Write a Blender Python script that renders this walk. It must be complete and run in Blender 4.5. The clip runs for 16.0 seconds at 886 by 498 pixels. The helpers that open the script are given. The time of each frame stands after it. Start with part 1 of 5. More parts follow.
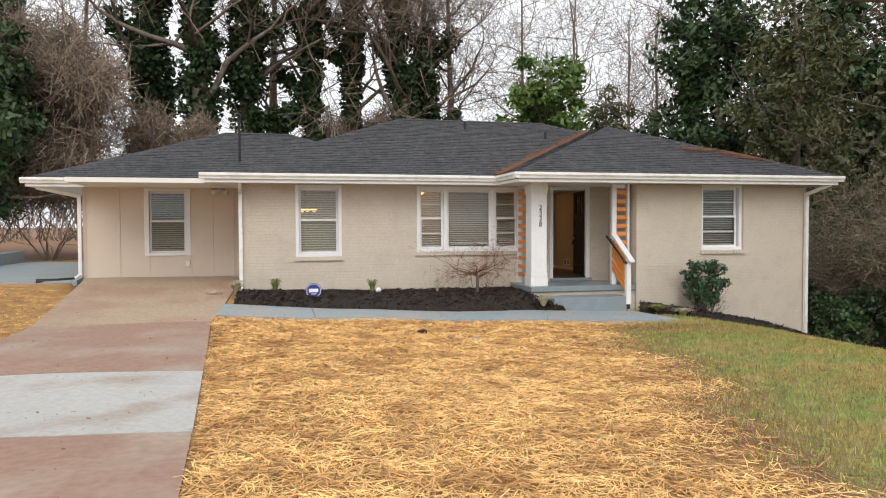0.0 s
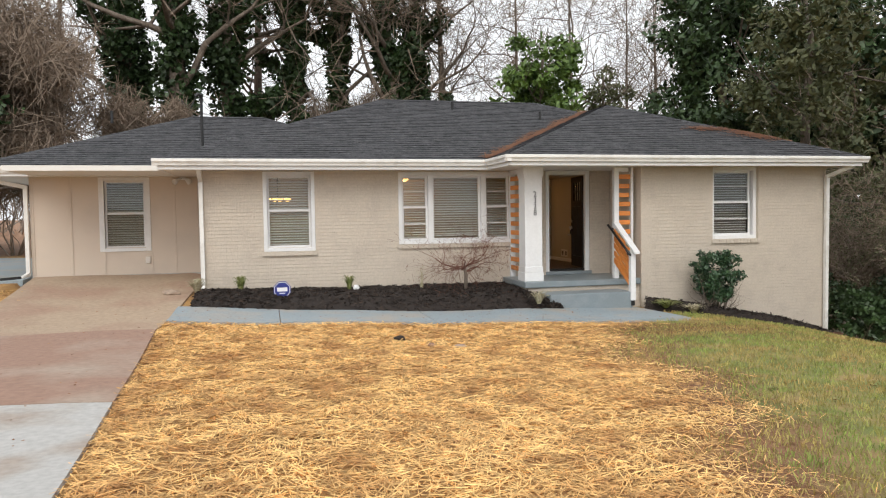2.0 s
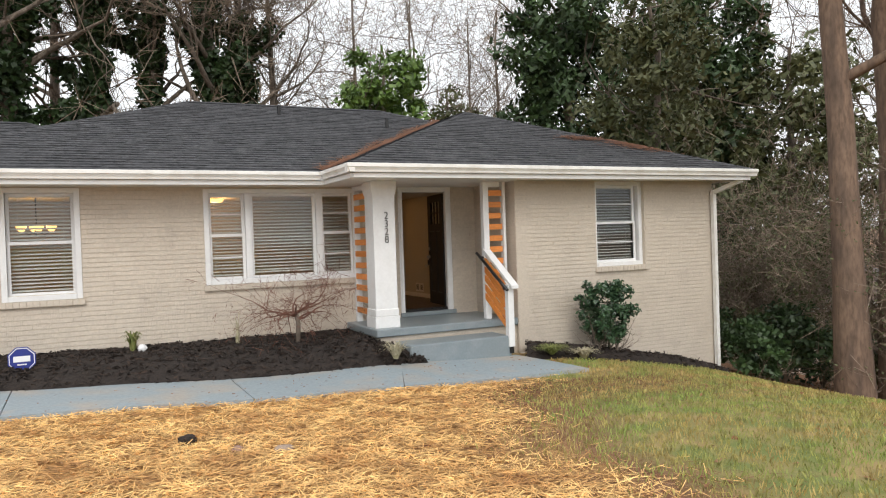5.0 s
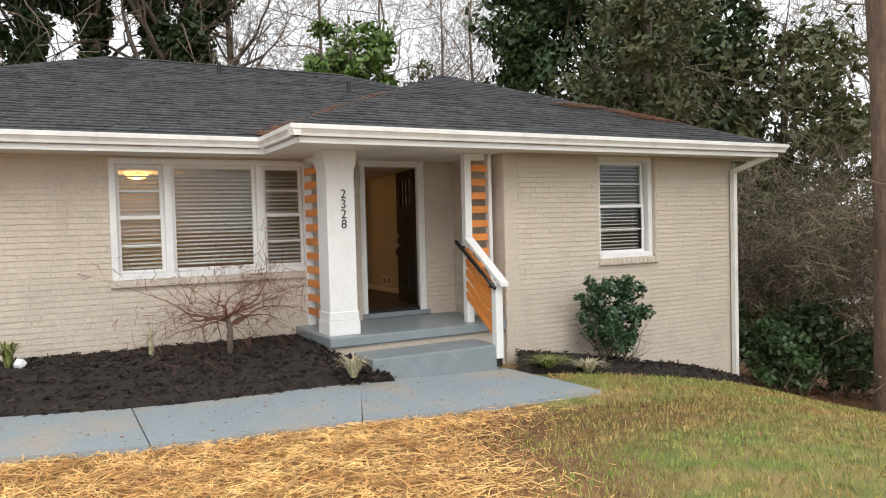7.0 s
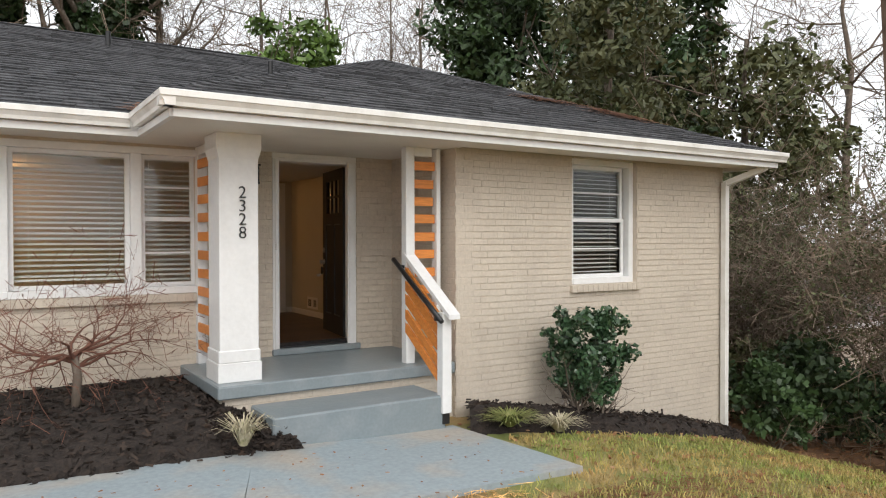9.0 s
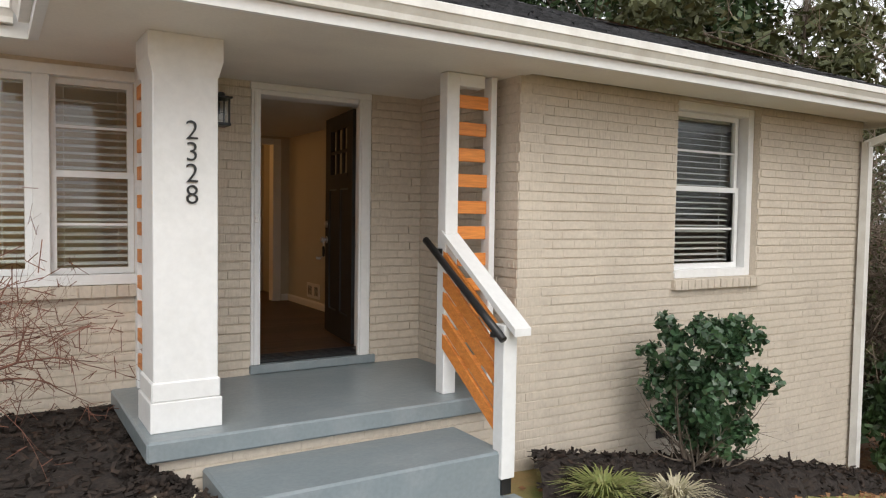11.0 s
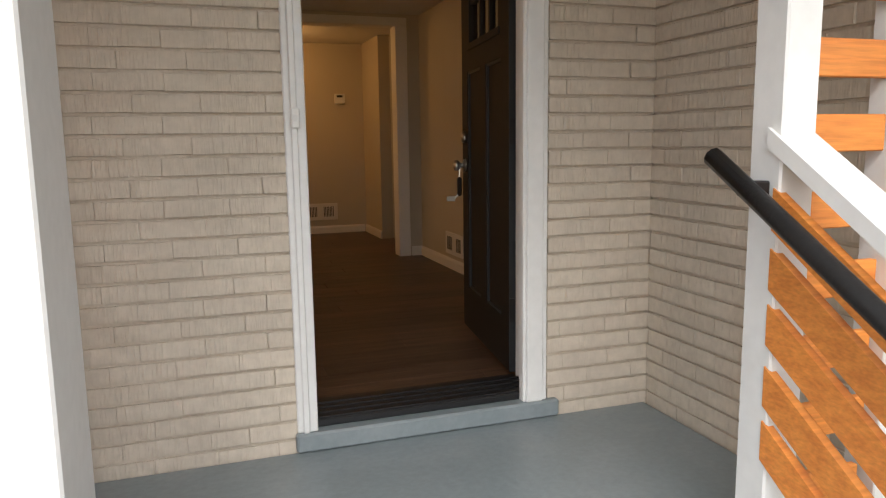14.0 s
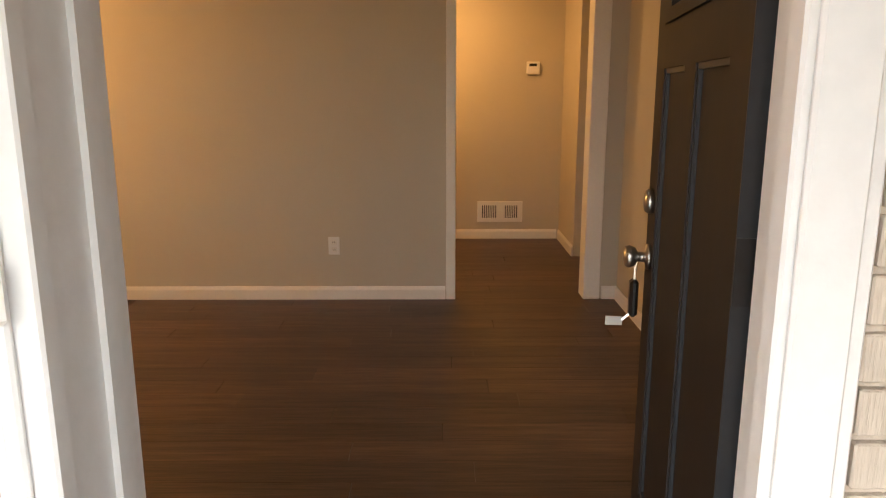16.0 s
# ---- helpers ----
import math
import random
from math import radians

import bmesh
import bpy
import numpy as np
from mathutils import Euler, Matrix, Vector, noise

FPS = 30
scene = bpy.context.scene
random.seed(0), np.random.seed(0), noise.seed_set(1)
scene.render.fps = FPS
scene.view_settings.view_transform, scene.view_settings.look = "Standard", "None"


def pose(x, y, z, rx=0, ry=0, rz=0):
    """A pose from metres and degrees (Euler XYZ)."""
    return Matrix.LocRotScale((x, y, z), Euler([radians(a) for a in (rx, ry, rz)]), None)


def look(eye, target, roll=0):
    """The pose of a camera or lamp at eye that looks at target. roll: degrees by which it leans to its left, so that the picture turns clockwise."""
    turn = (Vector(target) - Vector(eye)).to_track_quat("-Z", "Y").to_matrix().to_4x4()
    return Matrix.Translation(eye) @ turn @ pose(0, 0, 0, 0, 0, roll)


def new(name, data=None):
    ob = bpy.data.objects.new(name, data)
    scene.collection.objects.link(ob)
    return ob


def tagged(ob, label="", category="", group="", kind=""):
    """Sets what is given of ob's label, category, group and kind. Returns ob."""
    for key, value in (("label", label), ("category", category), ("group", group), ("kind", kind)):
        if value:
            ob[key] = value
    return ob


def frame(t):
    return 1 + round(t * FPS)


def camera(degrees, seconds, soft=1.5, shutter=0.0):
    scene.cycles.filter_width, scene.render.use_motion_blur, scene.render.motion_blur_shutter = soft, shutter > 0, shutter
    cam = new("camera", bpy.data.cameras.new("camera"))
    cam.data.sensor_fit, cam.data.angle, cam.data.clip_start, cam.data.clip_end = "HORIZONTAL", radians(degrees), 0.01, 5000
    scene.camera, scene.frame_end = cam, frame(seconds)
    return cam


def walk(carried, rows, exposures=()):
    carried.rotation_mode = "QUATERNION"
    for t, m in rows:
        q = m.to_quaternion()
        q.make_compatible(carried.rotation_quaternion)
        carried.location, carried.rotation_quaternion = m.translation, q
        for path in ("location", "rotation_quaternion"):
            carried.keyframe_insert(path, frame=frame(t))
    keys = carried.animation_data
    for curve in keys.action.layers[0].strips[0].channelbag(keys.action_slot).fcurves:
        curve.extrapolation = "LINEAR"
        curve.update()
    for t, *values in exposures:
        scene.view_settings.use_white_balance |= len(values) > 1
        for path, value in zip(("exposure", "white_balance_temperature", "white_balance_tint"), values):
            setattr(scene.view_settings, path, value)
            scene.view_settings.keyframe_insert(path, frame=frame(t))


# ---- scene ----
cam = camera(62.5, 16.0, soft=1.15)
PATH = [
    (0, (1.437, 1.002, 1.304), (1.9, 2.947, 1.239), -0.2),
    (0.5, (1.445, 1.275, 1.301), (1.688, 3.259, 1.249), -0.7),
    (1, (1.593, 1.618, 1.251), (1.76, 3.61, 1.196), -1.3),
    (1.5, (1.748, 1.995, 1.315), (2.001, 3.976, 1.212), -1.1),
    (2, (2.021, 2.419, 1.333), (2.492, 4.361, 1.235), -0.8),
    (2.5, (2.207, 2.835, 1.335), (2.846, 4.728, 1.264), 0.2),
    (3, (2.35, 3.368, 1.332), (3.12, 5.212, 1.267), -0.4),
    (3.5, (2.554, 3.884, 1.319), (3.377, 5.706, 1.261), -0.5),
    (4, (2.718, 4.387, 1.32), (3.571, 6.195, 1.273), -1.3),
    (4.2, (2.766, 4.615, 1.319), (3.641, 6.413, 1.291), -1.8),
    (6.3, (3.648, 6.8, 1.294), (4.525, 8.597, 1.251), -2.0),
    (6.5, (3.751, 7.008, 1.303), (4.645, 8.797, 1.244), -1.7),
    (7, (3.979, 7.471, 1.289), (4.927, 9.231, 1.22), -1.5),
    (7.5, (4.236, 7.91, 1.258), (5.253, 9.632, 1.22), -1.7),
    (8, (4.519, 8.378, 1.259), (5.584, 10.07, 1.219), -0.7),
    (8.2, (4.638, 8.536, 1.259), (5.697, 10.232, 1.225), -0.4),
    (10.3, (5.74, 10.712, 1.249), (6.847, 12.377, 1.226), 0.6),
    (10.5, (5.849, 10.969, 1.24), (6.942, 12.643, 1.196), 0.7),
    (11, (6.105, 11.43, 1.232), (7.155, 13.13, 1.136), 0.9),
    (11.5, (6.355, 11.892, 1.182), (7.317, 13.639, 1.028), 0.7),
    (12, (6.553, 12.393, 1.167), (7.449, 14.167, 0.941), -0.2),
    (12.5, (6.769, 12.868, 1.132), (7.563, 14.682, 0.851), -0.6),
    (13, (6.971, 13.363, 1.112), (7.692, 15.193, 0.754), -1.1),
    (13.5, (7.222, 13.817, 1.117), (7.924, 15.658, 0.775), -0.7),
    (14, (7.436, 14.287, 1.097), (8.077, 16.159, 0.805), -0.8),
    (14.5, (7.679, 14.768, 1.056), (8.215, 16.674, 0.777), -0.1),
    (15, (7.88, 15.216, 1.047), (8.279, 17.146, 0.703), 1.4),
    (15.5, (8.052, 15.707, 1.214), (8.302, 17.643, 0.777), 0.8),
    (16, (8.252, 16.035, 1.39), (8.262, 17.99, 0.967), 0.0),
]
walk(cam, [(t, look(eye, target, roll)) for t, eye, target, roll in PATH],
     [(0.0, 0.3), (4.0, 0.34), (8.0, 0.42), (11.0, 0.42), (13.0, 0.42), (13.5, 0.58), (14.5, 1.4), (15.0, 1.68), (15.5, 1.62), (16.0, 2.4)])

# ---------------- world and light ----------------
world = bpy.data.worlds.new("overcast_sky")
scene.world = world
world.use_nodes = True
wn, wl = world.node_tree.nodes, world.node_tree.links
sky = wn.new("ShaderNodeTexSky")
sky.sky_type = "NISHITA"
sky.sun_disc = False
sky.sun_elevation, sky.sun_rotation = radians(48), radians(200)
sky.air_density, sky.dust_density = 1.5, 4.0
grey = wn.new("ShaderNodeHueSaturation")
grey.inputs["Saturation"].default_value = 0.16
wl.new(sky.outputs["Color"], grey.inputs["Color"])
cloud = wn.new("ShaderNodeMix")
cloud.data_type = "RGBA"
cloud.inputs[0].default_value = 0.7
cloud.inputs[7].default_value = (6.9, 7.1, 7.4, 1)
wl.new(grey.outputs["Color"], cloud.inputs[6])
wl.new(cloud.outputs[2], wn["Background"].inputs["Color"])
wn["Background"].inputs["Strength"].default_value = 0.15

sun = new("sun", bpy.data.lights.new("sun", "SUN"))
sun.data.energy, sun.data.angle, sun.data.color = 1.0, radians(40), (1.0, 0.96, 0.9)
sun.matrix_world = look((-6, -18, 26), (3, 10, 0))


def lamp(name, place, watts, colour, size=0.08):
    ob = new(name, bpy.data.lights.new(name, "POINT"))
    ob.data.energy, ob.data.color, ob.data.shadow_soft_size = watts, colour, size
    ob.location = place
    return ob


WARM = (1.0, 0.50, 0.16)
lamp("living_lamp_light", (5.2, 19.6, 2.02), 14, WARM)
lamp("dining_lamp_light", (2.3, 19.2, 1.72), 6, WARM)
lamp("hall_lamp_light", (8.15, 21.8, 2.02), 4.5, WARM)

# ---------------- materials ----------------


def mat(name, colour, rough=0.7, metal=0.0, second=None, scale=6.0, amount=0.5, fine=0.0, fine_scale=60.0, bump=0.0, bump_scale=80.0, spread=0.0, stretch=(1, 1, 1), rake=0.0):
    """A surface with large stains towards a second colour, fine grain, relief, and a spread of brightness from object to object."""
    m = bpy.data.materials.new(name)
    m.use_nodes = True
    nt = m.node_tree
    n, l = nt.nodes, nt.links
    b = n["Principled BSDF"]
    b.inputs["Roughness"].default_value, b.inputs["Metallic"].default_value = rough, metal
    co = n.new("ShaderNodeNewGeometry").outputs["Position"]
    if stretch != (1, 1, 1):
        mp = n.new("ShaderNodeVectorMath")
        mp.operation = "MULTIPLY"
        mp.inputs[1].default_value = stretch
        l.new(co, mp.inputs[0])
        co = mp.outputs[0]

    def noise_tex(s, detail=5.0):
        t = n.new("ShaderNodeTexNoise")
        t.inputs["Scale"].default_value, t.inputs["Detail"].default_value = s, detail
        l.new(co, t.inputs["Vector"])
        return t.outputs["Fac"]

    def mix(kind, fac, a, c):
        x = n.new("ShaderNodeMix")
        x.data_type, x.blend_type = "RGBA", kind
        for sock, v in ((x.inputs[0], fac), (x.inputs[6], a), (x.inputs[7], c)):
            if isinstance(v, (int, float)):
                sock.default_value = v
            elif isinstance(v, tuple):
                sock.default_value = (*v[:3], 1)
            else:
                l.new(v, sock)
        return x.outputs[2]

    col = colour
    if second:
        r = n.new("ShaderNodeMapRange")
        r.inputs[1].default_value, r.inputs[2].default_value = 0.62 - amount * 0.3, 0.72 - amount * 0.06
        l.new(noise_tex(scale), r.inputs[0])
        col = mix("MIX", r.outputs[0], colour, second)
    if fine:
        r = n.new("ShaderNodeMapRange")
        r.inputs[1].default_value, r.inputs[2].default_value = 0.3, 0.7
        r.inputs[3].default_value, r.inputs[4].default_value = 1 - fine, 1 + fine
        l.new(noise_tex(fine_scale, 3.0), r.inputs[0])
        col = mix("MULTIPLY", 1.0, col, r.outputs[0])
    if spread:
        r = n.new("ShaderNodeMapRange")
        r.inputs[3].default_value, r.inputs[4].default_value = 1 - spread, 1 + spread
        l.new(n.new("ShaderNodeObjectInfo").outputs["Random"], r.inputs[0])
        col = mix("MULTIPLY", 1.0, col, r.outputs[0])
    if isinstance(col, tuple):
        b.inputs["Base Color"].default_value = (*col, 1)
    else:
        l.new(col, b.inputs["Base Color"])
    if rake:
        up = n.new("ShaderNodeVectorMath")
        up.operation = "MULTIPLY"
        up.inputs[1].default_value = (1, 1, 0.1)
        l.new(co, up.inputs[0])
        co = up.outputs[0]
        bump_scale = rake
    if bump:
        bp = n.new("ShaderNodeBump")
        bp.inputs["Strength"].default_value, bp.inputs["Distance"].default_value = bump, 0.01
        relief = noise_tex(bump_scale, 4.0)
        if rake:
            patch = n.new("ShaderNodeMapRange")
            patch.inputs[1].default_value, patch.inputs[2].default_value = 0.42, 0.6
            patch.inputs[3].default_value, patch.inputs[4].default_value = 0.25, 1.0
            l.new(noise_tex(2.6, 2.0), patch.inputs[0])
            l.new(patch.outputs[0], bp.inputs["Strength"])
        l.new(relief, bp.inputs["Height"])
        l.new(bp.outputs[0], b.inputs["Normal"])
    return m


M_BRICK = mat("painted_brick", (0.57, 0.50, 0.415), 0.75, second=(0.51, 0.445, 0.37), scale=2.5, amount=0.5, fine=0.07, fine_scale=30, bump=0.75, spread=0.04, rake=95)
M_MORTAR = mat("painted_mortar", (0.56, 0.49, 0.405), 0.85, fine=0.08, bump=0.5, bump_scale=60)
M_SIDING = mat("painted_siding", (0.60, 0.51, 0.42), 0.6, second=(0.55, 0.47, 0.39), scale=1.5, fine=0.03, bump=0.1)
M_WHITE = mat("white_paint", (0.73, 0.73, 0.725), 0.4, second=(0.69, 0.69, 0.68), scale=3, fine=0.03, fine_scale=25, bump=0.12, bump_scale=30)
M_SOFFIT = mat("soffit_paint", (0.72, 0.68, 0.62), 0.6, second=(0.66, 0.62, 0.57), scale=2, fine=0.03)
M_GUTTER = mat("white_aluminium", (0.78, 0.77, 0.74), 0.35, second=(0.66, 0.64, 0.6), scale=4, fine=0.03)
M_GREY = mat("grey_porch_paint", (0.20, 0.235, 0.25), 0.36, second=(0.235, 0.265, 0.28), scale=4, fine=0.06, fine_scale=40, bump=0.25, bump_scale=18)
M_WALK = mat("worn_grey_paint", (0.27, 0.32, 0.345), 0.6, second=(0.36, 0.33, 0.29), scale=1.6, amount=0.45, fine=0.1, fine_scale=25, bump=0.3, bump_scale=40)
M_CONC = mat("pale_concrete", (0.43, 0.42, 0.40), 0.8, second=(0.33, 0.27, 0.22), scale=1.1, amount=0.35, fine=0.1, fine_scale=20, bump=0.3, bump_scale=90)
M_CONCRED = mat("clay_stained_concrete", (0.30, 0.185, 0.135), 0.8, second=(0.36, 0.28, 0.22), scale=0.9, amount=0.6, fine=0.12, fine_scale=14, bump=0.3, bump_scale=90)
M_CONCTAN = mat("tan_stained_concrete", (0.38, 0.285, 0.20), 0.8, second=(0.33, 0.21, 0.15), scale=0.8, amount=0.6, fine=0.12, fine_scale=14, bump=0.3, bump_scale=90)
M_SHINGLE = mat("asphalt_shingle", (0.04, 0.041, 0.045), 0.9, second=(0.075, 0.075, 0.08), scale=5, amount=0.9, fine=0.4, fine_scale=18, bump=0.6, bump_scale=150)
M_ORANGE = mat("stained_cedar", (0.74, 0.27, 0.055), 0.5, second=(0.62, 0.20, 0.04), scale=3, amount=0.8, fine=0.14, fine_scale=10, bump=0.15, spread=0.1, stretch=(1, 6, 14))
M_BLACK = mat("black_paint", (0.012, 0.012, 0.013), 0.35, fine=0.15, bump=0.1)
M_DOOR = mat("dark_stained_door", (0.008, 0.005, 0.004), 0.6, second=(0.013, 0.008, 0.006), scale=5, fine=0.2, stretch=(8, 8, 1))
M_DOOREDGE = mat("dark_door_edge", (0.02, 0.023, 0.027), 0.4, fine=0.1)
M_METAL = mat("brushed_nickel", (0.55, 0.53, 0.5), 0.3, 1.0)
M_ROOM = mat("room_wall_paint", (0.53, 0.475, 0.385), 0.7, second=(0.51, 0.455, 0.37), scale=2, fine=0.015, fine_scale=120, bump=0.06, bump_scale=200)
M_CEIL = mat("ceiling_paint", (0.72, 0.70, 0.66), 0.8, fine=0.02)
M_TRIM = mat("interior_trim_paint", (0.76, 0.73, 0.68), 0.4, fine=0.02)
M_PLANK = mat("vinyl_plank", (0.10, 0.056, 0.035), 0.42, second=(0.05, 0.027, 0.017), scale=4, amount=0.9, fine=0.42, fine_scale=14, bump=0.1, spread=0.28, stretch=(0.35, 7, 1))
M_PLANKBED = mat("plank_joint", (0.045, 0.027, 0.018), 0.7)
M_BLIND = mat("blind_slat", (0.74, 0.73, 0.71), 0.5, fine=0.02)
# room paint with the dimness of unlit rooms put into its colour
M_ROOM_SHADED = mat("shaded_room_paint", (0.38, 0.35, 0.3), 0.8, fine=0.02)
M_MULCH = mat("black_mulch", (0.022, 0.016, 0.013), 0.95, second=(0.028, 0.019, 0.014), scale=14, fine=0.5, fine_scale=45, bump=1.0, bump_scale=40)
M_CHIP = mat("mulch_chip", (0.026, 0.018, 0.014), 0.9, fine=0.4, fine_scale=9, second=(0.04, 0.025, 0.017), scale=9)
M_STRAW = mat("straw", (0.86, 0.55, 0.21), 0.7, second=(0.46, 0.23, 0.075), scale=2.4, amount=0.75, fine=0.5, fine_scale=16)
M_GRASS = mat("grass_blades", (0.21, 0.285, 0.06), 0.7, second=(0.40, 0.27, 0.10), scale=1.6, amount=1.0, fine=0.5, fine_scale=9)
M_LITTER = mat("dead_leaves", (0.25, 0.115, 0.05), 0.8, second=(0.34, 0.21, 0.11), scale=5, fine=0.35, fine_scale=25)
M_NEEDLE = mat("rusty_pine_needles", (0.20, 0.085, 0.04), 0.85, second=(0.15, 0.06, 0.03), scale=6, fine=0.3, fine_scale=40)
M_BARK = mat("grey_brown_bark", (0.14, 0.11, 0.085), 0.9, second=(0.22, 0.18, 0.145), scale=4, fine=0.35, fine_scale=20, bump=0.8, bump_scale=25, stretch=(1, 1, 0.35))
M_BARKR = mat("reddish_pine_bark", (0.175, 0.115, 0.08), 0.9, second=(0.10, 0.068, 0.05), scale=5, fine=0.35, fine_scale=20, bump=0.9, bump_scale=20, stretch=(1, 1, 0.3))
M_TWIG = mat("bare_twig", (0.23, 0.175, 0.13), 0.85, fine=0.3, fine_scale=5)
M_TWIGRED = mat("reddish_twig", (0.17, 0.075, 0.05), 0.8, fine=0.3, fine_scale=15)
M_IVY = mat("ivy_leaf", (0.034, 0.068, 0.017), 0.55, second=(0.016, 0.033, 0.010), scale=1.5, amount=0.8, fine=0.4, fine_scale=5)
M_EVER = mat("dark_evergreen_leaf", (0.045, 0.085, 0.024), 0.55, second=(0.022, 0.04, 0.014), scale=1.2, amount=0.8, fine=0.4, fine_scale=5)
M_BRIGHT = mat("bright_evergreen_leaf", (0.12, 0.20, 0.035), 0.5, second=(0.06, 0.11, 0.025), scale=1.5, amount=0.8, fine=0.35, fine_scale=5)
M_OLIVE = mat("olive_leaf", (0.11, 0.115, 0.045), 0.6, second=(0.07, 0.085, 0.03), scale=1.0, amount=0.8, fine=0.4, fine_scale=5)
M_HOLLY = mat("holly_leaf", (0.05, 0.10, 0.045), 0.3, second=(0.028, 0.06, 0.028), scale=9, amount=0.8, fine=0.3, fine_scale=40)
M_HEDGE = mat("brown_hedge_leaf", (0.17, 0.09, 0.055), 0.7, second=(0.10, 0.075, 0.04), scale=3, amount=0.7, fine=0.3, fine_scale=20)
M_FAR = mat("far_twig_mass", (0.27, 0.215, 0.175), 0.9, second=(0.12, 0.10, 0.075), scale=0.4, amount=0.7, fine=0.3, fine_scale=3)
M_BLUE = mat("blue_sign", (0.02, 0.035, 0.22), 0.35)
M_SIGNW = mat("white_lettering", (0.8, 0.8, 0.8), 0.5)
M_STONE = mat("rough_stone", (0.36, 0.27, 0.2), 0.85, second=(0.25, 0.19, 0.15), scale=9, fine=0.2, bump=0.6)
M_LAMPGLASS = mat("amber_glass", (0.9, 0.6, 0.3), 0.3)
M_LAMPGLASS.node_tree.nodes["Principled BSDF"].inputs["Emission Color"].default_value = (1.0, 0.55, 0.16, 1)
M_LAMPGLASS.node_tree.nodes["Principled BSDF"].inputs["Emission Strength"].default_value = 2.2
M_PLASTIC = mat("white_plastic", (0.76, 0.75, 0.73), 0.35)
M_SLOT = mat("dark_slot", (0.02, 0.018, 0.016), 0.8)


def glass_mat():
    m = bpy.data.materials.new("window_glass")
    m.use_nodes = True
    n, l = m.node_tree.nodes, m.node_tree.links
    n.remove(n["Principled BSDF"])
    clear, gloss, mx = n.new("ShaderNodeBsdfTransparent"), n.new("ShaderNodeBsdfGlossy"), n.new("ShaderNodeMixShader")
    gloss.inputs["Roughness"].default_value = 0.02
    clear.inputs["Color"].default_value = (0.9, 0.92, 0.91, 1)
    mx.inputs[0].default_value = 0.045
    l.new(clear.outputs[0], mx.inputs[1]), l.new(gloss.outputs[0], mx.inputs[2])
    l.new(mx.outputs[0], n["Material Output"].inputs["Surface"])
    return m


M_GLASS = glass_mat()


# ---------------- mesh tools ----------------
class Build:
    """Collects boxes, tubes and faces into one mesh."""

    def __init__(self):
        self.v, self.f, self.k, self.mats = [], [], [], []

    def slot(self, m):
        if m not in self.mats:
            self.mats.append(m)
        return self.mats.index(m)

    def add(self, verts, faces, m):
        o, k = len(self.v), self.slot(m)
        self.v.extend(verts)
        for f in faces:
            self.f.append(tuple(o + i for i in f))
            self.k.append(k)
        return self

    def box(self, a, b, m, bevel=0.0):
        (x0, y0, z0), (x1, y1, z1) = a, b
        if not bevel:
            vs = [(x, y, z) for z in (z0, z1) for y in (y0, y1) for x in (x0, x1)]
            return self.add(vs, [(0, 2, 3, 1), (4, 5, 7, 6), (0, 1, 5, 4), (2, 6, 7, 3), (0, 4, 6, 2), (1, 3, 7, 5)], m)
        bm = bmesh.new()
        bmesh.ops.create_cube(bm, size=1, matrix=Matrix.LocRotScale(((x0 + x1) / 2, (y0 + y1) / 2, (z0 + z1) / 2), None, (x1 - x0, y1 - y0, z1 - z0)))
        bmesh.ops.bevel(bm, geom=bm.edges[:], offset=bevel, segments=1, affect="EDGES")
        bm.verts.index_update()
        vs, fs = [tuple(v.co) for v in bm.verts], [tuple(v.index for v in f.verts) for f in bm.faces]
        bm.free()
        return self.add(vs, fs, m)

    def tube(self, pts, radii, m, sides=6, caps=True):
        pts = [Vector(p) for p in pts]
        vs, fs = [], []
        side = None
        for i, p in enumerate(pts):
            d = (pts[min(i + 1, len(pts) - 1)] - pts[max(i - 1, 0)]).normalized()
            if side is None:
                side = d.orthogonal().normalized()
            side = (side - d * side.dot(d)).normalized()
            up = d.cross(side)
            for s in range(sides):
                a = 2 * math.pi * s / sides
                vs.append(tuple(p + (side * math.cos(a) + up * math.sin(a)) * radii[i]))
        for i in range(len(pts) - 1):
            for s in range(sides):
                t = (s + 1) % sides
                fs.append((i * sides + s, i * sides + t, (i + 1) * sides + t, (i + 1) * sides + s))
        if caps:
            fs.append(tuple(reversed(range(sides))))
            fs.append(tuple((len(pts) - 1) * sides + s for s in range(sides)))
        return self.add(vs, fs, m)

    def prism(self, poly, z0, z1, m):
        """An upright prism on a plan polygon (counterclockwise)."""
        n = len(poly)
        vs = [(*p, z0) for p in poly] + [(*p, z1) for p in poly]
        fs = [tuple(reversed(range(n))), tuple(range(n, 2 * n))] + [(i, (i + 1) % n, n + (i + 1) % n, n + i) for i in range(n)]
        return self.add(vs, fs, m)

    def sweep(self, poly, a, b, m):
        """A profile of (out, up) pairs swept from a to b, which lie level; out is to the right of the way."""
        a, b = Vector(a), Vector(b)
        d = (b - a).normalized()
        o = d.cross(Vector((0, 0, 1)))
        n = len(poly)
        vs = [tuple(p + o * u + Vector((0, 0, w))) for p in (a, b) for u, w in poly]
        fs = [tuple(range(n)), tuple(reversed(range(n, 2 * n)))] + [(i, n + i, n + (i + 1) % n, (i + 1) % n) for i in range(n)]
        return self.add(vs, fs, m)

    def mesh(self, name, smooth=False):
        me = bpy.data.meshes.new(name)
        me.from_pydata(self.v, [], self.f)
        for m in self.mats:
            me.materials.append(m)
        me.polygons.foreach_set("material_index", self.k)
        if smooth:
            me.polygons.foreach_set("use_smooth", [True] * len(self.k))
        me.update()
        return me

